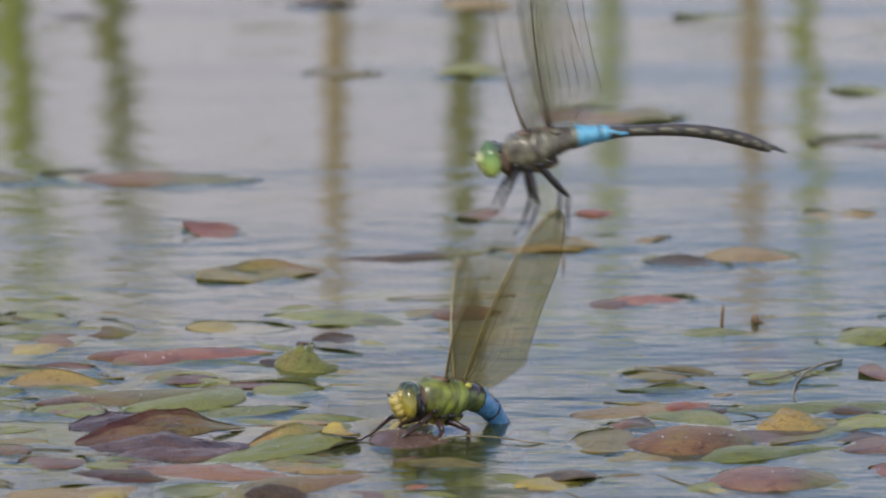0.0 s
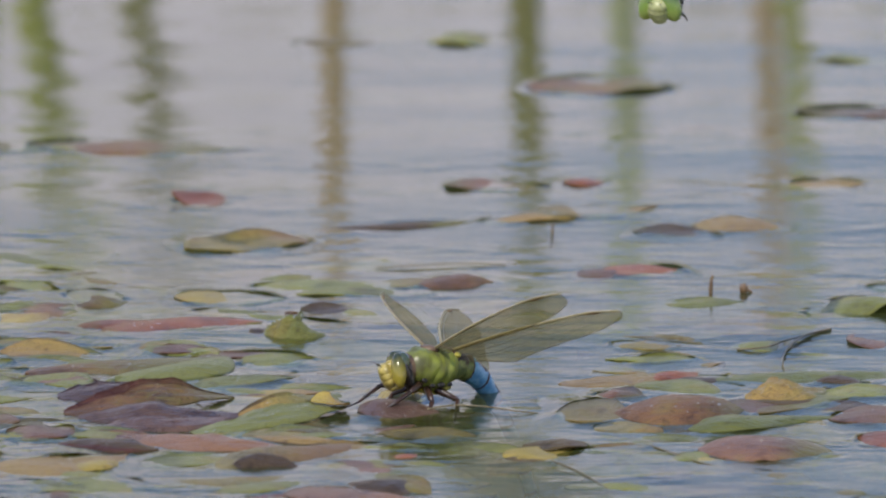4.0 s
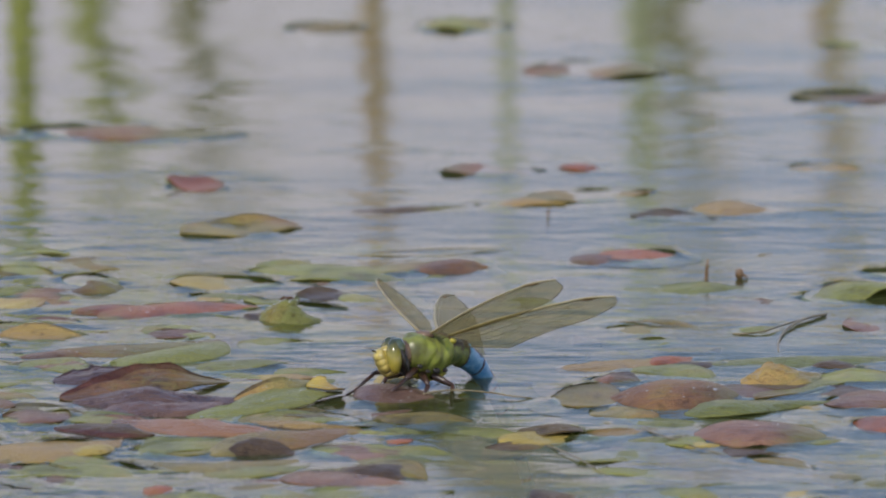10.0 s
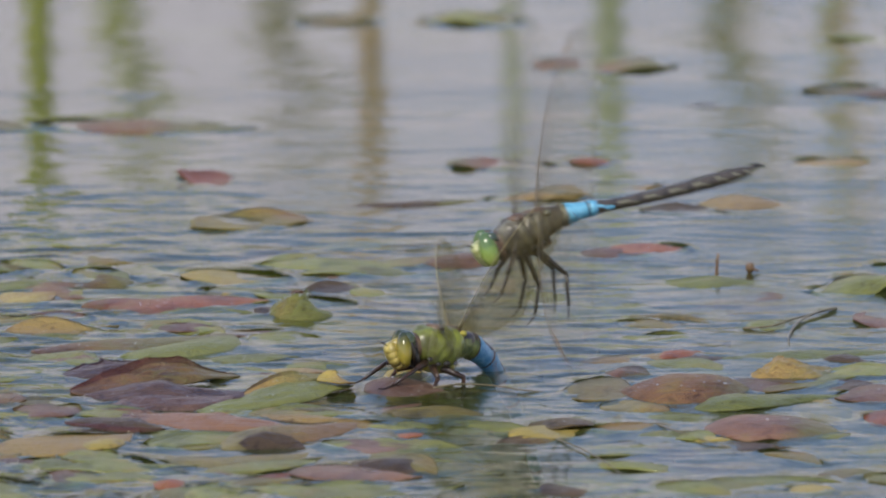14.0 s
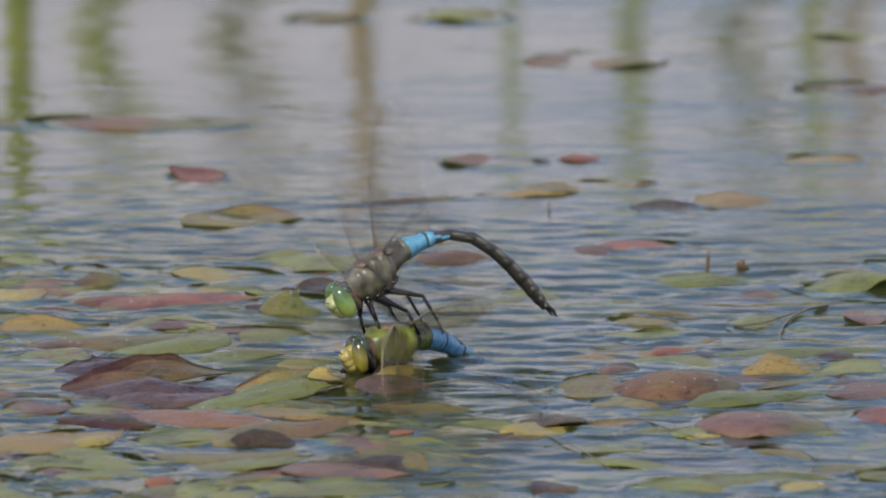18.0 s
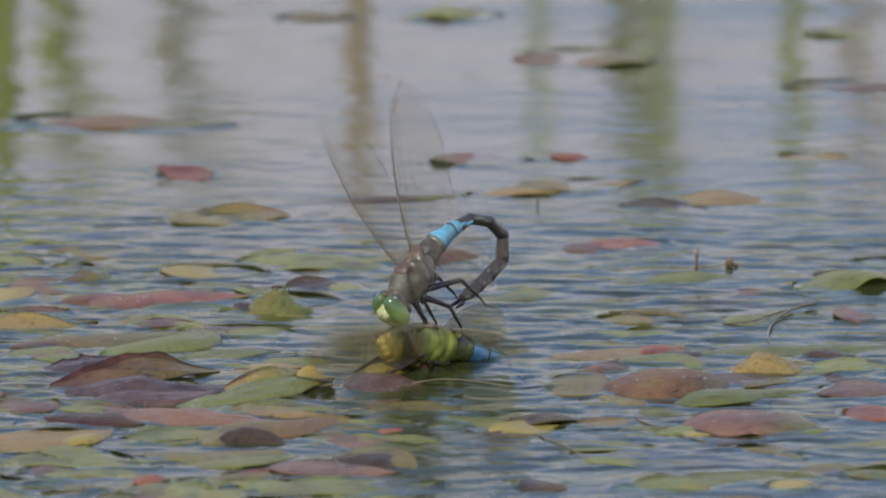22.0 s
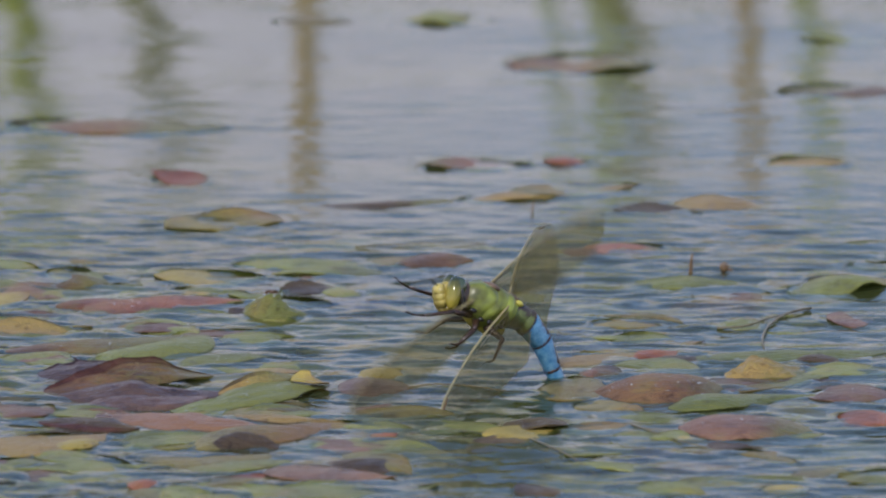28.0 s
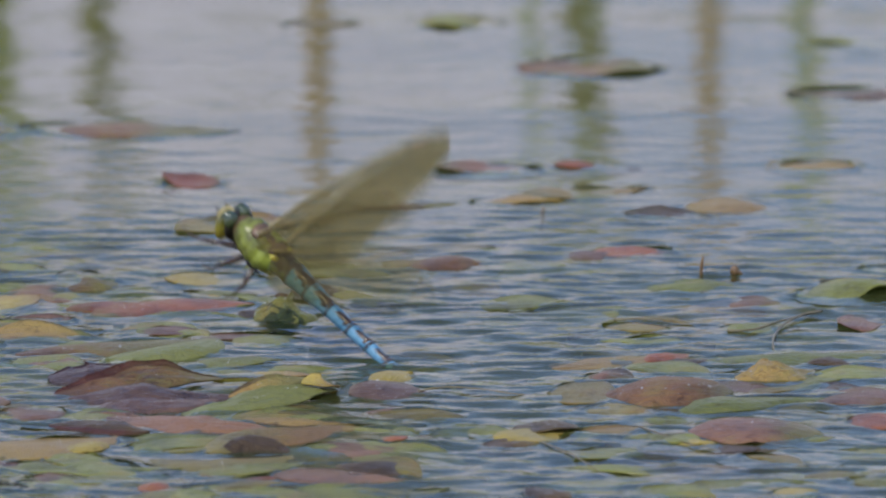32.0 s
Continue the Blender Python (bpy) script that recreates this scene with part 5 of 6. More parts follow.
        part("antenna", headed(k0, tube([(-13.6, sy * 0.9, 2.2), (-14.6, sy * 1.3, 3.4), (-15.8, sy * 1.9, 4.2)], [0.14, 0.09, 0.03], 5)), M_BLACK, head)
    part("mouth", headed(k0, join(ball(-12.9, 0, -1.9, 1.1, 1.7, 0.35), ball(-13.5, 0, 0.15, 0.9, 1.6, 0.28))), M_LEG_F, head, "dark grooves between the plates of the face")
    part("back_of_head", headed(k0, join(ball(-8.9, 0, 0.4, 1.0, 4.3, 4.1), ball(-8.3, 0, -1.4, 1.3, 3.0, 3.0))), M_BLACK if female else M_HAIR, head)
    # abdomen, one mesh a segment
    k = 1.12 if female else 1.12
    lengths = [v * k for v in (2.6, 4.9, 6.0, 5.8, 5.5, 5.2, 4.9, 3.7, 2.8, 2.0)]
    if female:
        radii = [2.6, 2.85, 2.35, 1.8, 1.55, 1.42, 1.32, 1.22, 1.12, 0.98, 0.82]
    else:
        radii = [2.6, 2.7, 1.9, 1.3, 1.35, 1.45, 1.55, 1.65, 1.6, 1.4, 1.05]
    segs = []
    for i, ln in enumerate(lengths):
        r0, r1 = radii[i], radii[i + 1]
        st = [(-0.35, r0 * 0.86, r0 * 0.90, 0), (0.3, r0 * 1.0, r0 * 1.0, 0), (ln * 0.4, r0 * 0.55 + r1 * 0.42, r0 * 0.55 + r1 * 0.42, 0), (ln * 0.8, r1 * 0.99, r1 * 0.99, 0), (ln - 0.1, r1 * 1.04, r1 * 1.04, 0), (ln + 0.12, r1 * 0.92, r1 * 0.92, 0)]
        if female:
            mt = M_GREENBLUE if i < 1 else M_BLUE_F
        else:
            mt = M_PALE if i == 0 else M_BLUE_M if i == 1 else M_ABD_M
        sg = part("abdomen_segment", sized(barrel(st, 16, 0.04, i)), mt, root, {0: "", 1: "" if female else "bright blue saddle segment"}.get(i, ""))
        # markings
        if female:
            part("hind_ring", sized(tube([(ln - 0.25 - 0.1 * i, 0, 0), (ln + 0.08, 0, 0)], [r1 * 1.06, r1 * 1.045], 16)), M_LEG_F, sg)
            if i >= 1:
                rm = (r0 + r1) / 2
                part("dorsal_mark", sized(join(ball(ln * 0.5, 0, rm * 0.72, ln * 0.52, rm * 0.5, rm * 0.34, 12, 8), ball(ln * 0.78, 0, rm * 0.56, ln * 0.2, rm * 0.72, rm * 0.44, 12, 8), ball(ln * 0.3, 0, rm * 0.62, ln * 0.10, rm * 0.55, rm * 0.42, 10, 6))), M_LEG_F, sg, "ragged dark mark along the back")
        elif i >= 1:
            part("hind_ring", sized(tube([(ln - 0.3, 0, 0), (ln + 0.06, 0, 0)], [r1 * 1.05, r1 * 1.045], 16)), M_BLACK, sg)
            if i == 2:
                part("blue_band", sized(tube([(0.2, 0, 0), (ln * 0.2, 0, 0), (ln * 0.34, 0, 0.05)], [r0 * 1.02, (r0 * 0.8 + r1 * 0.2) * 1.03, (r0 * 0.6 + r1 * 0.4) * 0.99], 14)), M_BLUE_M, sg, "blue band behind the saddle")
            if i >= 2:
                for sy in (-1, 1):
                    rm = (r0 + r1) / 2
                    part("pale_spot", sized(join(move(ball(0, 0, 0, ln * 0.30, 0.25, rm * 0.36, 10, 6), pose(ln * 0.32, sy * rm * 0.84, rm * 0.2)), move(ball(0, 0, 0, ln * 0.20, 0.22, rm * 0.3, 10, 6), pose(ln * 0.74, sy * rm * 0.88, -rm * 0.1)))), M_PALE if i > 2 else M_BLUE_M, sg)
        segs.append((sg, ln * 0.001 * k0))
    for sy in (-1, 1):
        ln = lengths[-1]
        part("tail_clasper", sized(tube([(ln - 0.3, sy * 0.6, 0.4), (ln + 1.6, sy * 1.0, 0.6), (ln + 3.6, sy * 0.9, 0.3)], [0.35, 0.5, 0.15], 6)), M_BLACK, segs[-1][0])
    # wings
    wings = {}
    for key in ("lf", "rf", "lh", "rh"):
        mem, costa, veins, stig = wing_meshes(key[1], key[0])
        w = part("forewing" if key[1] == "f" else "hindwing", mem, M_WING_F if female else M_WING_M, root, "amber-tinted veined clear wing" if female else "clear veined wing")
        part("costa", costa, M_COSTA if female else M_VEIN, w)
        tagged(part("venation", veins, M_VEIN, w), kind="stuff")
        part("stigma", stig, M_STIGMA, w)
        wings[key] = w
    # legs
    legs = []
    for sy in (-1, 1):
        if female:
            joints = (((-5.6, 1.8, -3.2), (-10.6, 4.6, -4.6), (-16.5, 4.4, -8.4), (-20.5, 4.2, -9.5)),
                      ((-3.4, 2.0, -3.9), (-5.5, 6.2, -6.0), (-8.0, 6.8, -10.0), (-10.2, 7.2, -10.6)),
                      ((-0.6, 2.0, -4.1), (1.5, 6.6, -5.4), (0.2, 8.2, -10.2), (-1.4, 8.8, -11.0)))
        else:
            joints = (((-5.4, 1.7, -3.3), (-8.5, 3.2, -7.0), (-11.0, 3.4, -10.5), (-13.0, 3.6, -11.8)),
                      ((-3.0, 1.9, -4.0), (-2.2, 4.0, -11.5), (-5.0, 4.2, -17.5), (-7.2, 4.4, -19.0)),
                      ((0.0, 1.9, -4.2), (4.0, 4.2, -11.5), (2.0, 4.6, -18.5), (0.8, 5.0, -21.0)))
        for j in joints:
            legs.append(leg_part(root, k0, *[(p[0], sy * p[1], p[2]) for p in j], M_LEG_F if female else M_BLACK))
    return {"size": k0, "root": root, "segs": segs, "wings": wings, "legs": legs, "head": head, "keys": [], "beats": [], "wk": [], "tuck": (), "raise": (), "gaze": (), "twist": 20.0 if female else 9.0}


FEMALE = dragonfly("green dragonfly with blue abdomen and amber wings at the water", True)
MALE = dragonfly("dark dragonfly with green eyes, blue saddle and thin brown abdomen", False)

FEMALE["raise"] = ((0, 0), (12.3, 0), (12.7, 36), (13.4, 36), (13.8, 0), (27.5, 0), (27.8, 22), (28.2, 22), (28.5, 0), (32, 0))
MALE["tuck"] = ((0, 0), (1.5, 0), (3, 100), (5, 100), (10, 75), (11, 70), (11.4, 0), (16, 0), (16.5, 25), (25.5, 25), (27, 0), (32, 0))


# ---- motion keys ----
def at(d, t, x, y, z, yaw, pitch, roll, b1, b2, b3, b4):
    """Thorax at (x, y, z) in metres; yaw, pitch (head up) and roll; downward bend of the abdomen at four stations."""
    d["keys"].append((t, x, y, z, yaw, pitch, roll, b1, b2, b3, b4))


def spread(d, t, lf, lfl, rf, rfl, lh, lhl, rh, rhl):
    """Sweep back and lift of the four wings, in degrees."""
    d["wk"].append((t, lf, lfl, rf, rfl, lh, lhl, rh, rhl))


def beat(d, t0, t1, fore, hind):
    """Wing beats between two times with these half strokes, in degrees."""
    d["beats"].append((t0, t1, fore, hind))


at(FEMALE, 0, -0.0039, 2.2500, 0.0073, 44, 9, 0, 42, 54, 59, 62)
at(FEMALE, 3, -0.0038, 2.2500, 0.0073, 44, 9, 0, 42, 54, 59, 62)
at(FEMALE, 7, -0.0039, 2.2500, 0.0073, 44, 9, 0, 42, 54, 59, 62)
at(FEMALE, 10, -0.0039, 2.2500, 0.0071, 44, 9, 0, 42, 54, 59, 62)
at(FEMALE, 12.6, -0.0039, 2.2500, 0.0074, 44, 9, 0, 42, 54, 59, 62)
at(FEMALE, 14.5, -0.0039, 2.2500, 0.0073, 44, 9, 0, 42, 54, 59, 62)
at(FEMALE, 15.8, -0.0065, 2.2574, 0.0064, 44, 9, 0, 42, 54, 59, 62)
at(FEMALE, 16.5, -0.0093, 2.2620, 0.0068, 48, 3, 0, 22, 27, 32, 36)
at(FEMALE, 17, -0.0101, 2.2620, 0.0053, 46, 3, 0, 29, 28, 30, 34)
at(FEMALE, 18, -0.0124, 2.2620, 0.0049, 47, 0, 0, 27, 31, 31, 30)
at(FEMALE, 19, -0.0140, 2.2620, 0.0059, 44, -1, 0, 29, 37, 44, 50)
at(FEMALE, 20, -0.0030, 2.2620, 0.0031, 44, 12, 0, 2, 14, 23, 29)
at(FEMALE, 21, 0.0003, 2.2620, 0.0038, 46, 13, 0, 8, 35, 35, 34)
at(FEMALE, 22, -0.0009, 2.2620, 0.0041, 42, 15, 0, 7, 20, 26, 26)
at(FEMALE, 23, 0.0053, 2.2620, 0.0023, 43, 16, 0, 4, 21, 25, 25)
at(FEMALE, 24, 0.0062, 2.2620, 0.0010, 44, 15, 0, 5, 19, 25, 25)
at(FEMALE, 25, 0.0068, 2.2620, -0.0018, 45, 15, 0, 9, 20, 22, 17)
at(FEMALE, 26.5, 0.0078, 2.2620, -0.0000, 45, 16, 0, 12, 21, 21, 16)
at(FEMALE, 27.5, 0.0073, 2.2620, 0.0034, 46, 17, 0, 29, 25, 25, 28)
at(FEMALE, 27.8, 0.0094, 2.2535, 0.0139, 28, 25, 0, 30, 29, 30, 32)
at(FEMALE, 28, 0.0137, 2.2450, 0.0171, 28, 27, 0, 40, 33, 38, 44)
at(FEMALE, 28.5, 0.0083, 2.2450, 0.0139, 40, 29, 0, 7, 11, 11, 11)
at(FEMALE, 29, -0.0057, 2.2450, 0.0145, 44, 26, 4, -2, -3, -3, -3)
at(FEMALE, 29.4, -0.0046, 2.2450, 0.0181, 40, 25, 6, 0, 0, 0, 0)
at(FEMALE, 29.7, -0.0044, 2.2450, 0.0187, 44, 28, 8, -1, -2, -2, -2)
at(FEMALE, 30, -0.0060, 2.2450, 0.0176, 44, 26, 10, 2, 4, 4, 4)
at(FEMALE, 30.3, -0.0111, 2.2497, 0.0178, 22, 33, 12, 0, 0, 0, 0)
at(FEMALE, 30.6, -0.0174, 2.2752, 0.0145, -20, 30, 16, -2, -3, -3, -3)
at(FEMALE, 31, -0.0220, 2.2952, 0.0145, -43, 20, 20, 1, 1, 1, 1)
at(FEMALE, 31.3, -0.0251, 2.2941, 0.0169, -43, 22, 22, 1, 1, 1, 1)
at(FEMALE, 31.6, -0.0315, 2.2981, 0.0153, -40, 19, 24, 3, 5, 5, 5)
at(FEMALE, 32, -0.0403, 2.2992, 0.0217, -38, 34, 26, -1, -2, -2, -2)
spread(FEMALE, 0, -33, 45, 20, -2, -4, 47, 42, 20)
spread(FEMALE, 0.6, -32, 41, 28, 20, -6, 34, 41, 19)
spread(FEMALE, 1, -18, 41, 34, 40, -4, 14, 42, 14)
spread(FEMALE, 1.3, -18, 31, 29, 28, -2, 17, 43, 14)
spread(FEMALE, 1.7, -12, 22, 30, 10, 5, 19, 46, 8)
spread(FEMALE, 4, -12, 22, 30, 10, 5, 19, 46, 8)
spread(FEMALE, 4.3, -16, 22, 41, 14, 5, 17, 48, 6)
spread(FEMALE, 4.5, -12, 35, 41, 23, -1, 13, 46, 8)
spread(FEMALE, 5.4, -12, 22, 30, 10, 5, 19, 46, 8)
spread(FEMALE, 8.2, -12, 22, 30, 10, 5, 19, 46, 8)
spread(FEMALE, 8.6, -13, 28, 33, 18, -1, 14, 47, 6)
spread(FEMALE, 9, -15, 37, 37, 28, 0, 12, 47, 6)
spread(FEMALE, 9.5, -16, 37, 38, 24, 1, 12, 48, 6)
spread(FEMALE, 9.9, -12, 22, 30, 10, 5, 19, 46, 8)
spread(FEMALE, 10.7, -12, 22, 30, 10, 5, 19, 46, 8)
spread(FEMALE, 11, -15, 37, 37, 28, 0, 12, 47, 6)
spread(FEMALE, 12, -24, 46, 32, 34, -4, 14, 46, -16)
spread(FEMALE, 13, -36, 18, 25, 4, -6, 30, 36, -4)
spread(FEMALE, 14, -45, 8, 25, -6, -14, 24, 38, 0)
spread(FEMALE, 14.5, -27, 12, 25, 9, -8, 16, 41, 16)
spread(FEMALE, 16.5, -30, 0, 0, -2, -20, 2, 15, 10)
spread(FEMALE, 17, -45, -4, -5, -6, -28, 4, 20, 5)
spread(FEMALE, 18, -48, -6, -5, -6, -28, 4, 20, 0)
spread(FEMALE, 19, -9, 19, 19, -14, -19, 18, 53, 3)
spread(FEMALE, 20, -82, -10, 14, -9, -28, -3, 57, 2)
spread(FEMALE, 22, -80, -14, 13, -10, -27, -5, 55, 3)
spread(FEMALE, 24, -82, -11, 14, -6, -29, -2, 57, 7)
spread(FEMALE, 26.8, -30, -6, 0, 10, -10, 2, 25, 20)
spread(FEMALE, 27.5, -27, -13, 73, 27, -6, 2, 63, 25)
spread(FEMALE, 28, -72, -50, 54, 35, -40, -50, 31, 23)
spread(FEMALE, 28.6, -60, -40, 58, 36, -40, -36, 44, 28)
spread(FEMALE, 29, -58, -26, 66, 4, -42, -24, 58, 2)
spread(FEMALE, 29.5, -58, -26, 60, 36, -38, -28, 64, 30)
spread(FEMALE, 30, -60, -22, 56, 34, -40, -26, 66, 22)
spread(FEMALE, 30.5, -25, -18, 40, 20, -10, -22, 40, 10)
spread(FEMALE, 31, -30, 8, -75, -35, -10, -25, -65, -45)
spread(FEMALE, 31.5, 13, 26, 14, 2, 59, 41, 3, -16)
spread(FEMALE, 32, 117, 46, 7, 10, 106, 26, 0, 4)
beat(FEMALE, -0.5, 1.6, 24, 20)
beat(FEMALE, 4.1, 5.2, 25, 12)
beat(FEMALE, 8.3, 9.8, 7, 4)
beat(FEMALE, 1.6, 2.7, 5, 5)
beat(FEMALE, 10.6, 11.5, 8, 6)
beat(FEMALE, 11.3, 15.5, 34, 30)
beat(FEMALE, 15.5, 19.6, 12, 18)
beat(FEMALE, 19.6, 27.4, 7, 9)
beat(FEMALE, 27.4, 28.4, 6, 6)
beat(FEMALE, 28.4, 30.3, 14, 12)
beat(FEMALE, 30.3, 31.7, 30, 26)
beat(FEMALE, 31.7, 32.4, 8, 8)
at(MALE, 0, 0.0169, 2.2500, 0.0646, 12, -10, 0, 7, 12, 22, 32)
at(MALE, 0.3, 0.0033, 2.2500, 0.0709, 14, -8, 0, 11, 20, 35, 40)
at(MALE, 0.6, -0.0098, 2.2500, 0.0838, 16, -9, 0, 13, 21, 35, 40)
at(MALE, 0.9, -0.0148, 2.2500, 0.1070, 20, -10, 0, 5, 10, 20, 25)
at(MALE, 1, -0.0131, 2.2500, 0.1163, 20, -10, 0, 5, 10, 20, 25)
at(MALE, 1.5, -0.0067, 2.2500, 0.1861, 20, -10, 0, 5, 10, 20, 25)
at(MALE, 3.2, 0.0894, 2.2500, 0.2092, 60, -10, 0, 5, 10, 20, 25)
at(MALE, 3.7, 0.0564, 2.2500, 0.1262, 75, -10, 0, 0, 5, 10, 15)
at(MALE, 4, 0.0486, 2.2500, 0.0942, 80, -12, 0, 0, 5, 10, 15)
at(MALE, 4.3, 0.0418, 2.2500, 0.1153, 80, -5, 0, 0, 5, 10, 15)
at(MALE, 5, 0.0377, 2.2500, 0.2026, 60, 0, 0, 0, 5, 10, 15)
at(MALE, 10, 0.0766, 2.2500, 0.2022, 60, -10, 0, 0, 5, 10, 15)
at(MALE, 10.7, 0.0530, 2.2500, 0.1059, 55, -15, 0, 0, 5, 10, 15)
at(MALE, 11, 0.0313, 2.2500, 0.0561, 48, -16, 0, -1, -0, 0, 0)
at(MALE, 11.5, -0.0079, 2.2500, 0.0514, 45, -1, 0, 29, 31, 35, 37)
at(MALE, 12, -0.0081, 2.2500, 0.0561, 38, 11, 0, 2, 19, 27, 25)
at(MALE, 12.5, 0.0264, 2.2500, 0.0714, 25, 10, 0, 6, 20, 27, 31)
at(MALE, 13, 0.0682, 2.2500, 0.0595, 15, -20, 0, 4, 3, 2, 2)
at(MALE, 13.4, 0.0505, 2.2500, 0.0454, 23, -12, 0, 3, 3, 3, 2)
at(MALE, 13.7, 0.0286, 2.2500, 0.0332, 16, -9, 0, 1, -0, -2, -2)
at(MALE, 14, 0.0163, 2.2500, 0.0339, 21, -16, 0, 10, 7, 5, 4)
at(MALE, 14.5, 0.0052, 2.2500, 0.0343, 45, -21, 0, 10, 11, 13, 13)
at(MALE, 15.3, -0.0057, 2.2528, 0.0285, 41, -13, 0, 16, 21, 30, 33)
at(MALE, 16.5, -0.0072, 2.2620, 0.0248, 43, -10, 0, 13, 18, 25, 27)
at(MALE, 17, -0.0073, 2.2620, 0.0198, 28, -12, 0, 15, 34, 46, 52)
at(MALE, 17.5, -0.0134, 2.2620, 0.0209, 37, -22, 0, 14, 55, 70, 77)
at(MALE, 18, -0.0163, 2.2620, 0.0214, 33, -28, 0, 21, 60, 73, 78)
at(MALE, 18.5, -0.0187, 2.2620, 0.0219, 38, -30, 0, 19, 56, 69, 76)
at(MALE, 19, -0.0203, 2.2620, 0.0233, 42, -33, 0, 25, 52, 61, 64)
at(MALE, 19.5, -0.0128, 2.2620, 0.0209, 40, -28, 0, 19, 51, 73, 86)
at(MALE, 20, -0.0043, 2.2620, 0.0176, 34, -32, 0, 34, 98, 143, 135)
at(MALE, 20.5, -0.0051, 2.2620, 0.0194, 43, -41, 0, 19, 89, 148, 153)
at(MALE, 21, -0.0053, 2.2620, 0.0203, 53, -44, 0, 25, 80, 178, 119)
at(MALE, 21.5, -0.0042, 2.2620, 0.0205, 50, -40, 0, 12, 74, 169, 185)
at(MALE, 22, -0.0047, 2.2620, 0.0209, 47, -39, 0, 23, 79, 187, 197)
at(MALE, 22.5, -0.0007, 2.2620, 0.0199, 35, -34, 0, 33, 112, 195, 208)
at(MALE, 23, 0.0020, 2.2620, 0.0175, 39, -26, 0, 36, 135, 203, 206)
at(MALE, 24, 0.0048, 2.2620, 0.0151, 26, -23, 0, 40, 145, 207, 210)
at(MALE, 25, 0.0021, 2.2620, 0.0126, 48, -20, 0, 34, 140, 205, 208)
at(MALE, 25.5, 0.0038, 2.2620, 0.0142, 29, -28, 0, 45, 140, 200, 210)
at(MALE, 26.3, -0.0008, 2.2620, 0.0222, 42, -24, 0, 31, 44, 53, 58)
at(MALE, 27, -0.0300, 2.2620, 0.0584, 20, -15, 0, 10, 15, 20, 25)
at(MALE, 27.5, -0.0458, 2.2620, 0.0932, 15, -10, 0, 5, 10, 20, 25)
at(MALE, 28, -0.0644, 2.2450, 0.1510, 15, -10, 0, 5, 10, 20, 25)
at(MALE, 32, -0.0676, 2.2800, 0.1986, 15, -10, 0, 5, 10, 20, 25)
spread(MALE, 0, 10, 50, 5, 60, 20, 45, 15, 55)
spread(MALE, 10.9, 10, 45, 10, 50, 15, 40, 15, 45)
spread(MALE, 11, -28, -0, 34, -9, -28, 2, 42, -12)
spread(MALE, 12, 68, -8, -80, 5, 75, -45, -60, -25)
spread(MALE, 13, 0, 1, -15, 25, 3, 5, 0, 6)
spread(MALE, 14, -42, -36, 44, 44, -25, -60, 50, 8)
spread(MALE, 14.6, -10, 0, 10, 60, 10, -5, 15, 55)
spread(MALE, 16.5, 0, 45, 0, 60, 20, 35, 15, 60)
spread(MALE, 17, -25, 52, 16, 10, -10, -2, 51, 27)
spread(MALE, 18, 4, -9, 33, -1, -4, -5, 46, -16)
spread(MALE, 19, -18, 12, 30, -5, -25, 8, 43, -8)
spread(MALE, 20, -31, 56, 33, 4, 6, 40, 37, 3)
spread(MALE, 21, -64, 29, 39, 2, -37, -9, 63, -7)
spread(MALE, 22, -44, 20, 36, 10, -28, 11, 55, 2)
spread(MALE, 23, -44, 56, 35, 1, -3, 44, 44, -6)
spread(MALE, 24, 20, 36, 14, -3, 12, 32, 29, 11)
spread(MALE, 24.8, 15, 77, 17, 17, 28, 58, 75, 22)
spread(MALE, 25.1, 24, 78, 18, 17, 31, 58, 76, 21)
spread(MALE, 25.5, 5, 55, 0, 60, 15, 50, 15, 60)
spread(MALE, 32, 10, 45, 10, 50, 15, 40, 15, 45)
beat(MALE, -0.5, 1.6, 50, 46)
beat(MALE, 3, 5.2, 50, 46)
beat(MALE, 10, 14.8, 48, 44)
beat(MALE, 14.8, 20.5, 50, 46)
beat(MALE, 20.5, 22.4, 16, 16)
beat(MALE, 22.4, 24.6, 48, 44)
beat(MALE, 24.6, 25.3, 7, 7)
beat(MALE, 25.3, 29, 36, 32)
# head: turn, nod and tilt
FEMALE["gaze"] = ((0, 0, 0, 0), (27.4, 0, 0, 0), (27.8, 18, -4, 0), (28.6, 12, -4, 0), (30.1, 12, 0, 0), (30.6, 20, 0, 0), (31, 38, 0, 0), (32, 30, 0, 0))


def smooth_rows(rows, times):
    """Rows interpolated at the times, with flat ends and no overshoot."""
    a = np.array(rows)
    tt = a[:, 0]
    out = []
    for t in times:
        i = int(np.clip(np.searchsorted(tt, t) - 1, 0, len(tt) - 2))
        s = float(np.clip((t - tt[i]) / (tt[i + 1] - tt[i]), 0, 1))
        s = s * s * (3 - 2 * s)
        out.append(a[i, 1:] * (1 - s) + a[i + 1, 1:] * s)
    return out


def wing_pose(key, sweep, lift, twist=0.0, size=1.0):
    sg = -1 if key[0] == "l" else 1
    s, f = radians(sweep), radians(lift)
    d = Vector((math.sin(s) * math.cos(f), sg * math.cos(s) * math.cos(f), math.sin(f)))
    c = Vector((1, 0, 0)) - d * d.x
    if c.length < 0.15:
        c = Vector((0, 0, -1)) - d * -d.z
    c.normalize()
    y = d * sg
    c = Matrix.Rotation(radians(twist) * sg, 3, d) @ c
    z = c.cross(y)
    m = Matrix((c, y, z)).transposed().to_4x4()
    m.translation = Vector(WING_HINGE[key]) * 0.001 * size
    return m


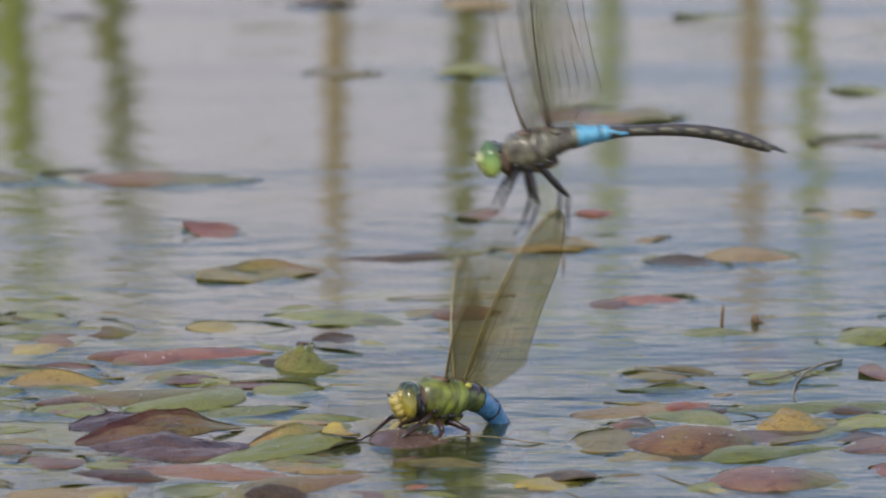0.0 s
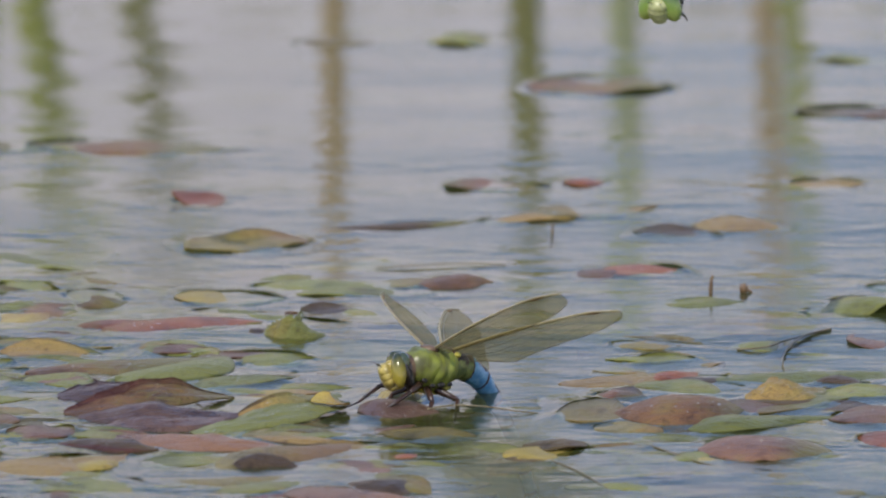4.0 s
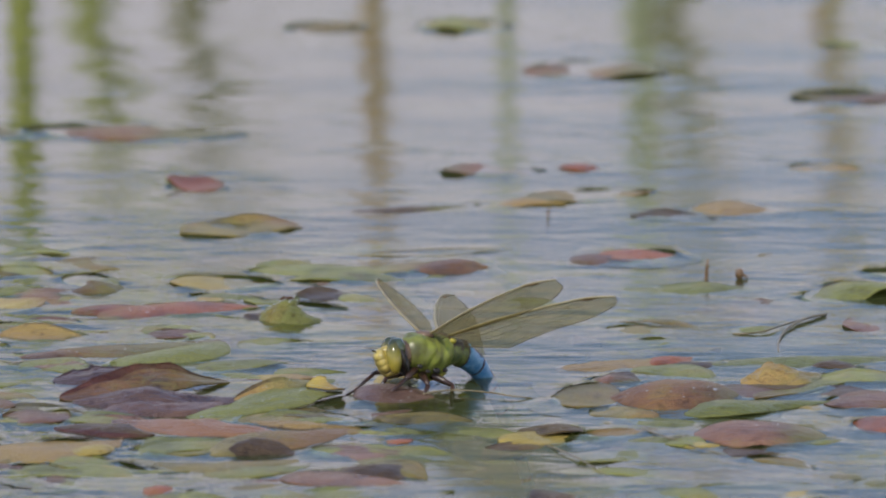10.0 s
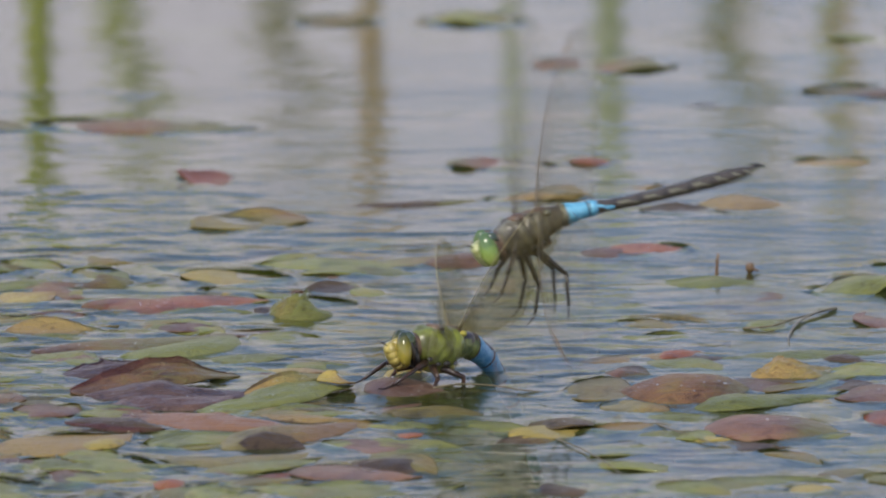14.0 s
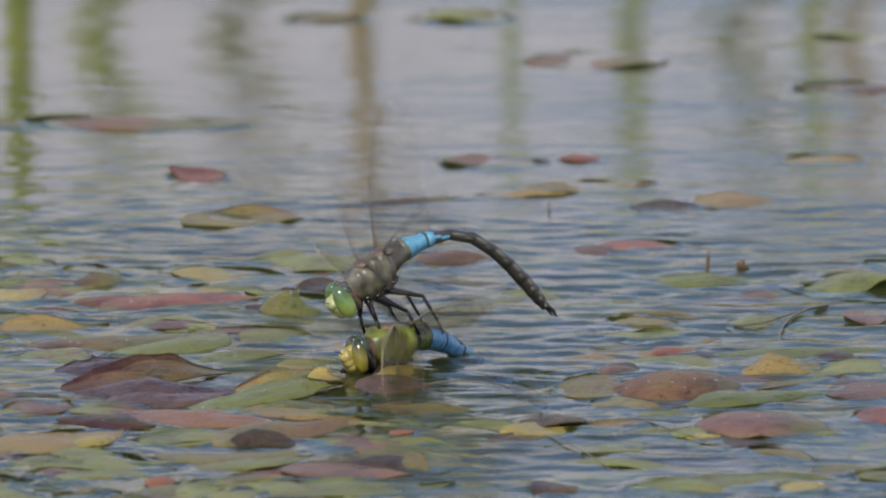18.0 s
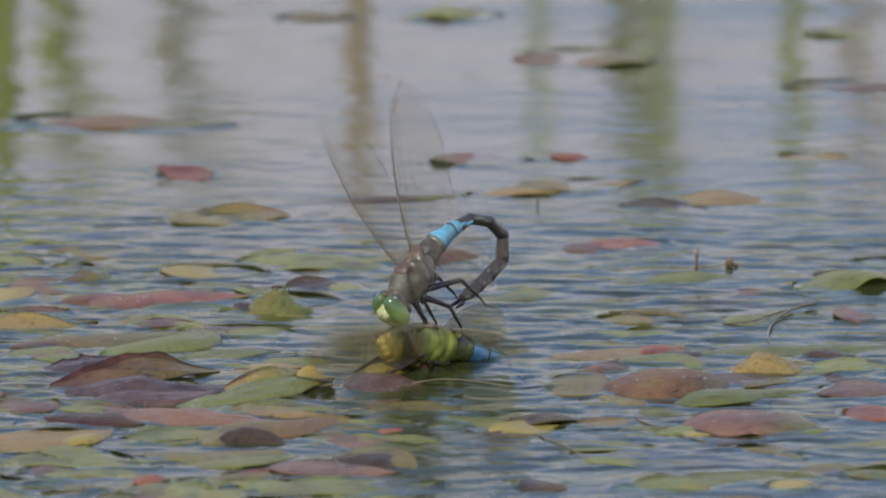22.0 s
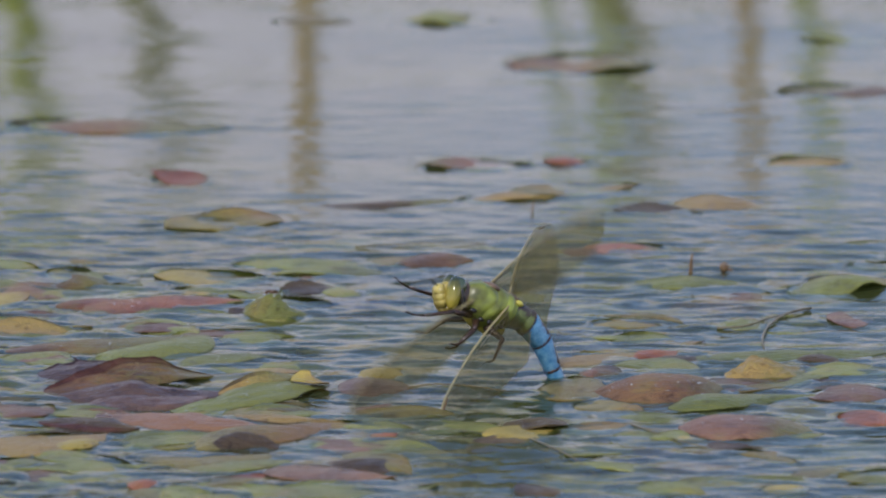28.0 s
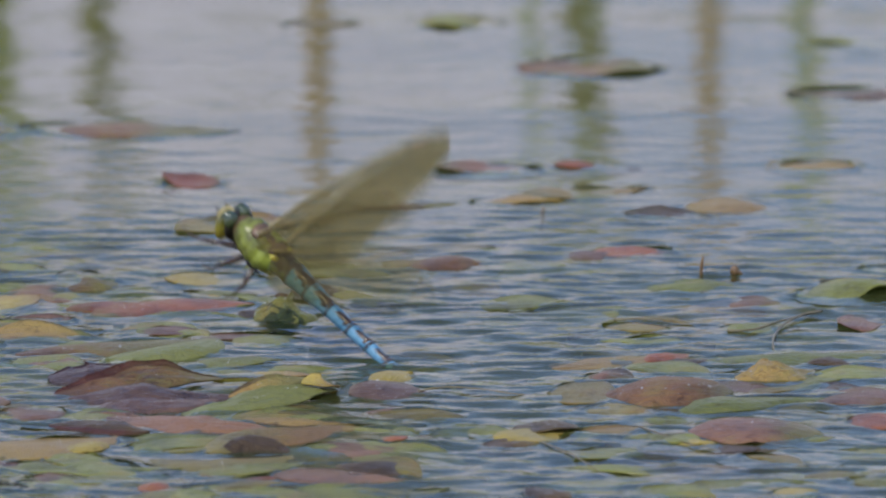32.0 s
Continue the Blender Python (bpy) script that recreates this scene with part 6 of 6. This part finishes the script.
def fly(d):
    keys = d["keys"]
    walk(d["root"], [(k[0], pose(*k[1:4], k[6], k[5], k[4])) for k in keys])
    if d["gaze"]:
        neck = Vector((-0.0095, 0, 0.0002)) * d["size"]
        walk(d["head"], [(t, Matrix.Translation(neck) @ pose(0, 0, 0, roll, nod, turn) @ Matrix.Translation(-neck)) for t, turn, nod, roll in d["gaze"]])
    # abdomen: chained segments, each keyed in the body's space
    times = sorted({round(i * 0.1, 2) for i in range(321)})
    bends = smooth_rows([(k[0], *k[7:11]) for k in keys], times)
    rows = [[] for _ in d["segs"]]
    for t, b in zip(times, bends):
        p = Vector((0.0062, 0, 0.0009)) * d["size"]
        for i, (ob, ln) in enumerate(d["segs"]):
            ang = float(np.interp(i, (0, 2, 4, 6, 8.5), (b[0] * 0.2, b[0], b[1], b[2], b[3])))
            m = Matrix.Translation(p) @ Matrix.Rotation(radians(ang), 4, "Y")
            rows[i].append((t, m))
            p = p + m.to_3x3() @ Vector((ln, 0, 0))
    for (ob, ln), r in zip(d["segs"], rows):
        still = all((r[0][1].inverted() @ m).to_quaternion().angle < 1e-4 for _, m in r)
        walk(ob, [r[0], r[-1]] if still else r)
    # wings: beaten at every step, held in between
    wt = [i / FPS for i in range(int(32 * FPS) + 1)]
    wk = smooth_rows(d["wk"], wt)
    for w, key in enumerate(("lf", "rf", "lh", "rh")):
        rows = []
        for t, v in zip(wt, wk):
            amp = 0.0
            for t0, t1, fore, hind in d["beats"]:
                ease = min(1.0, max(0.0, (t - t0) / 0.25), max(0.0, (t1 - t) / 0.25)) if t0 <= t <= t1 else 0.0
                amp = max(amp, (fore if key[1] == "f" else hind) * ease)
            ph = 2 * math.pi * 9.0 * t + (0.9 if key[1] == "h" else 0.0)
            lift = v[2 * w + 1] + amp * math.sin(ph)
            rows.append((t, wing_pose(key, v[2 * w], max(-70.0, min(125.0, lift)), d["twist"] + 0.25 * amp * math.cos(ph), d["size"])))
        walk(d["wings"][key], rows)
    # legs sway a little, and fold back in fast flight
    times = np.arange(0, 32.01, 0.25)
    for i, leg in enumerate(d["legs"]):
        h = leg.matrix_basis.translation.copy()
        rows = []
        for t in times:
            fold = float(np.interp(t, [q[0] for q in d["tuck"]], [q[1] for q in d["tuck"]])) if d["tuck"] else 0.0
            raised = float(np.interp(t, [q[0] for q in d["raise"]], [q[1] for q in d["raise"]])) if i == 3 and d["raise"] else 0.0
            turn = Euler((radians(3 * math.sin(t * 1.7 + i)), radians(4 * math.sin(t * 2.3 + 2 * i) - fold + raised), 0))
            rows.append((float(t), Matrix.Translation(h) @ turn.to_matrix().to_4x4()))
        walk(leg, rows)


def motions():
    walk(water, [(t, pose(DRIFT * t, -0.006 * t, 0)) for t in range(33)])
    fly(FEMALE)
    fly(MALE)
    for ob, t0, x, y, vx, vy, vz in DROPS:
        up = 2 * vz / 9.81
        rows = [(0, pose(x, y, -0.03)), (t0 - 0.07, pose(x, y, -0.03))]
        for i in range(9):
            q = up * i / 8
            rows.append((t0 + q, pose(x + vx * q, y + vy * q, vz * q - 4.905 * q * q)))
        rows += [(t0 + up + 0.1, pose(x + vx * up, y + vy * up, -0.03)), (32.5, pose(x + vx * up, y + vy * up, -0.03))]
        walk(ob, rows)
    for r, sway in REEDS:
        m = r.matrix_basis.copy()
        walk(r, [(t, m @ pose(0.0005 * mm, 0, 0, 0, math.degrees(math.asin(mm / 400)), 0)) for t, mm in sway])


motions()
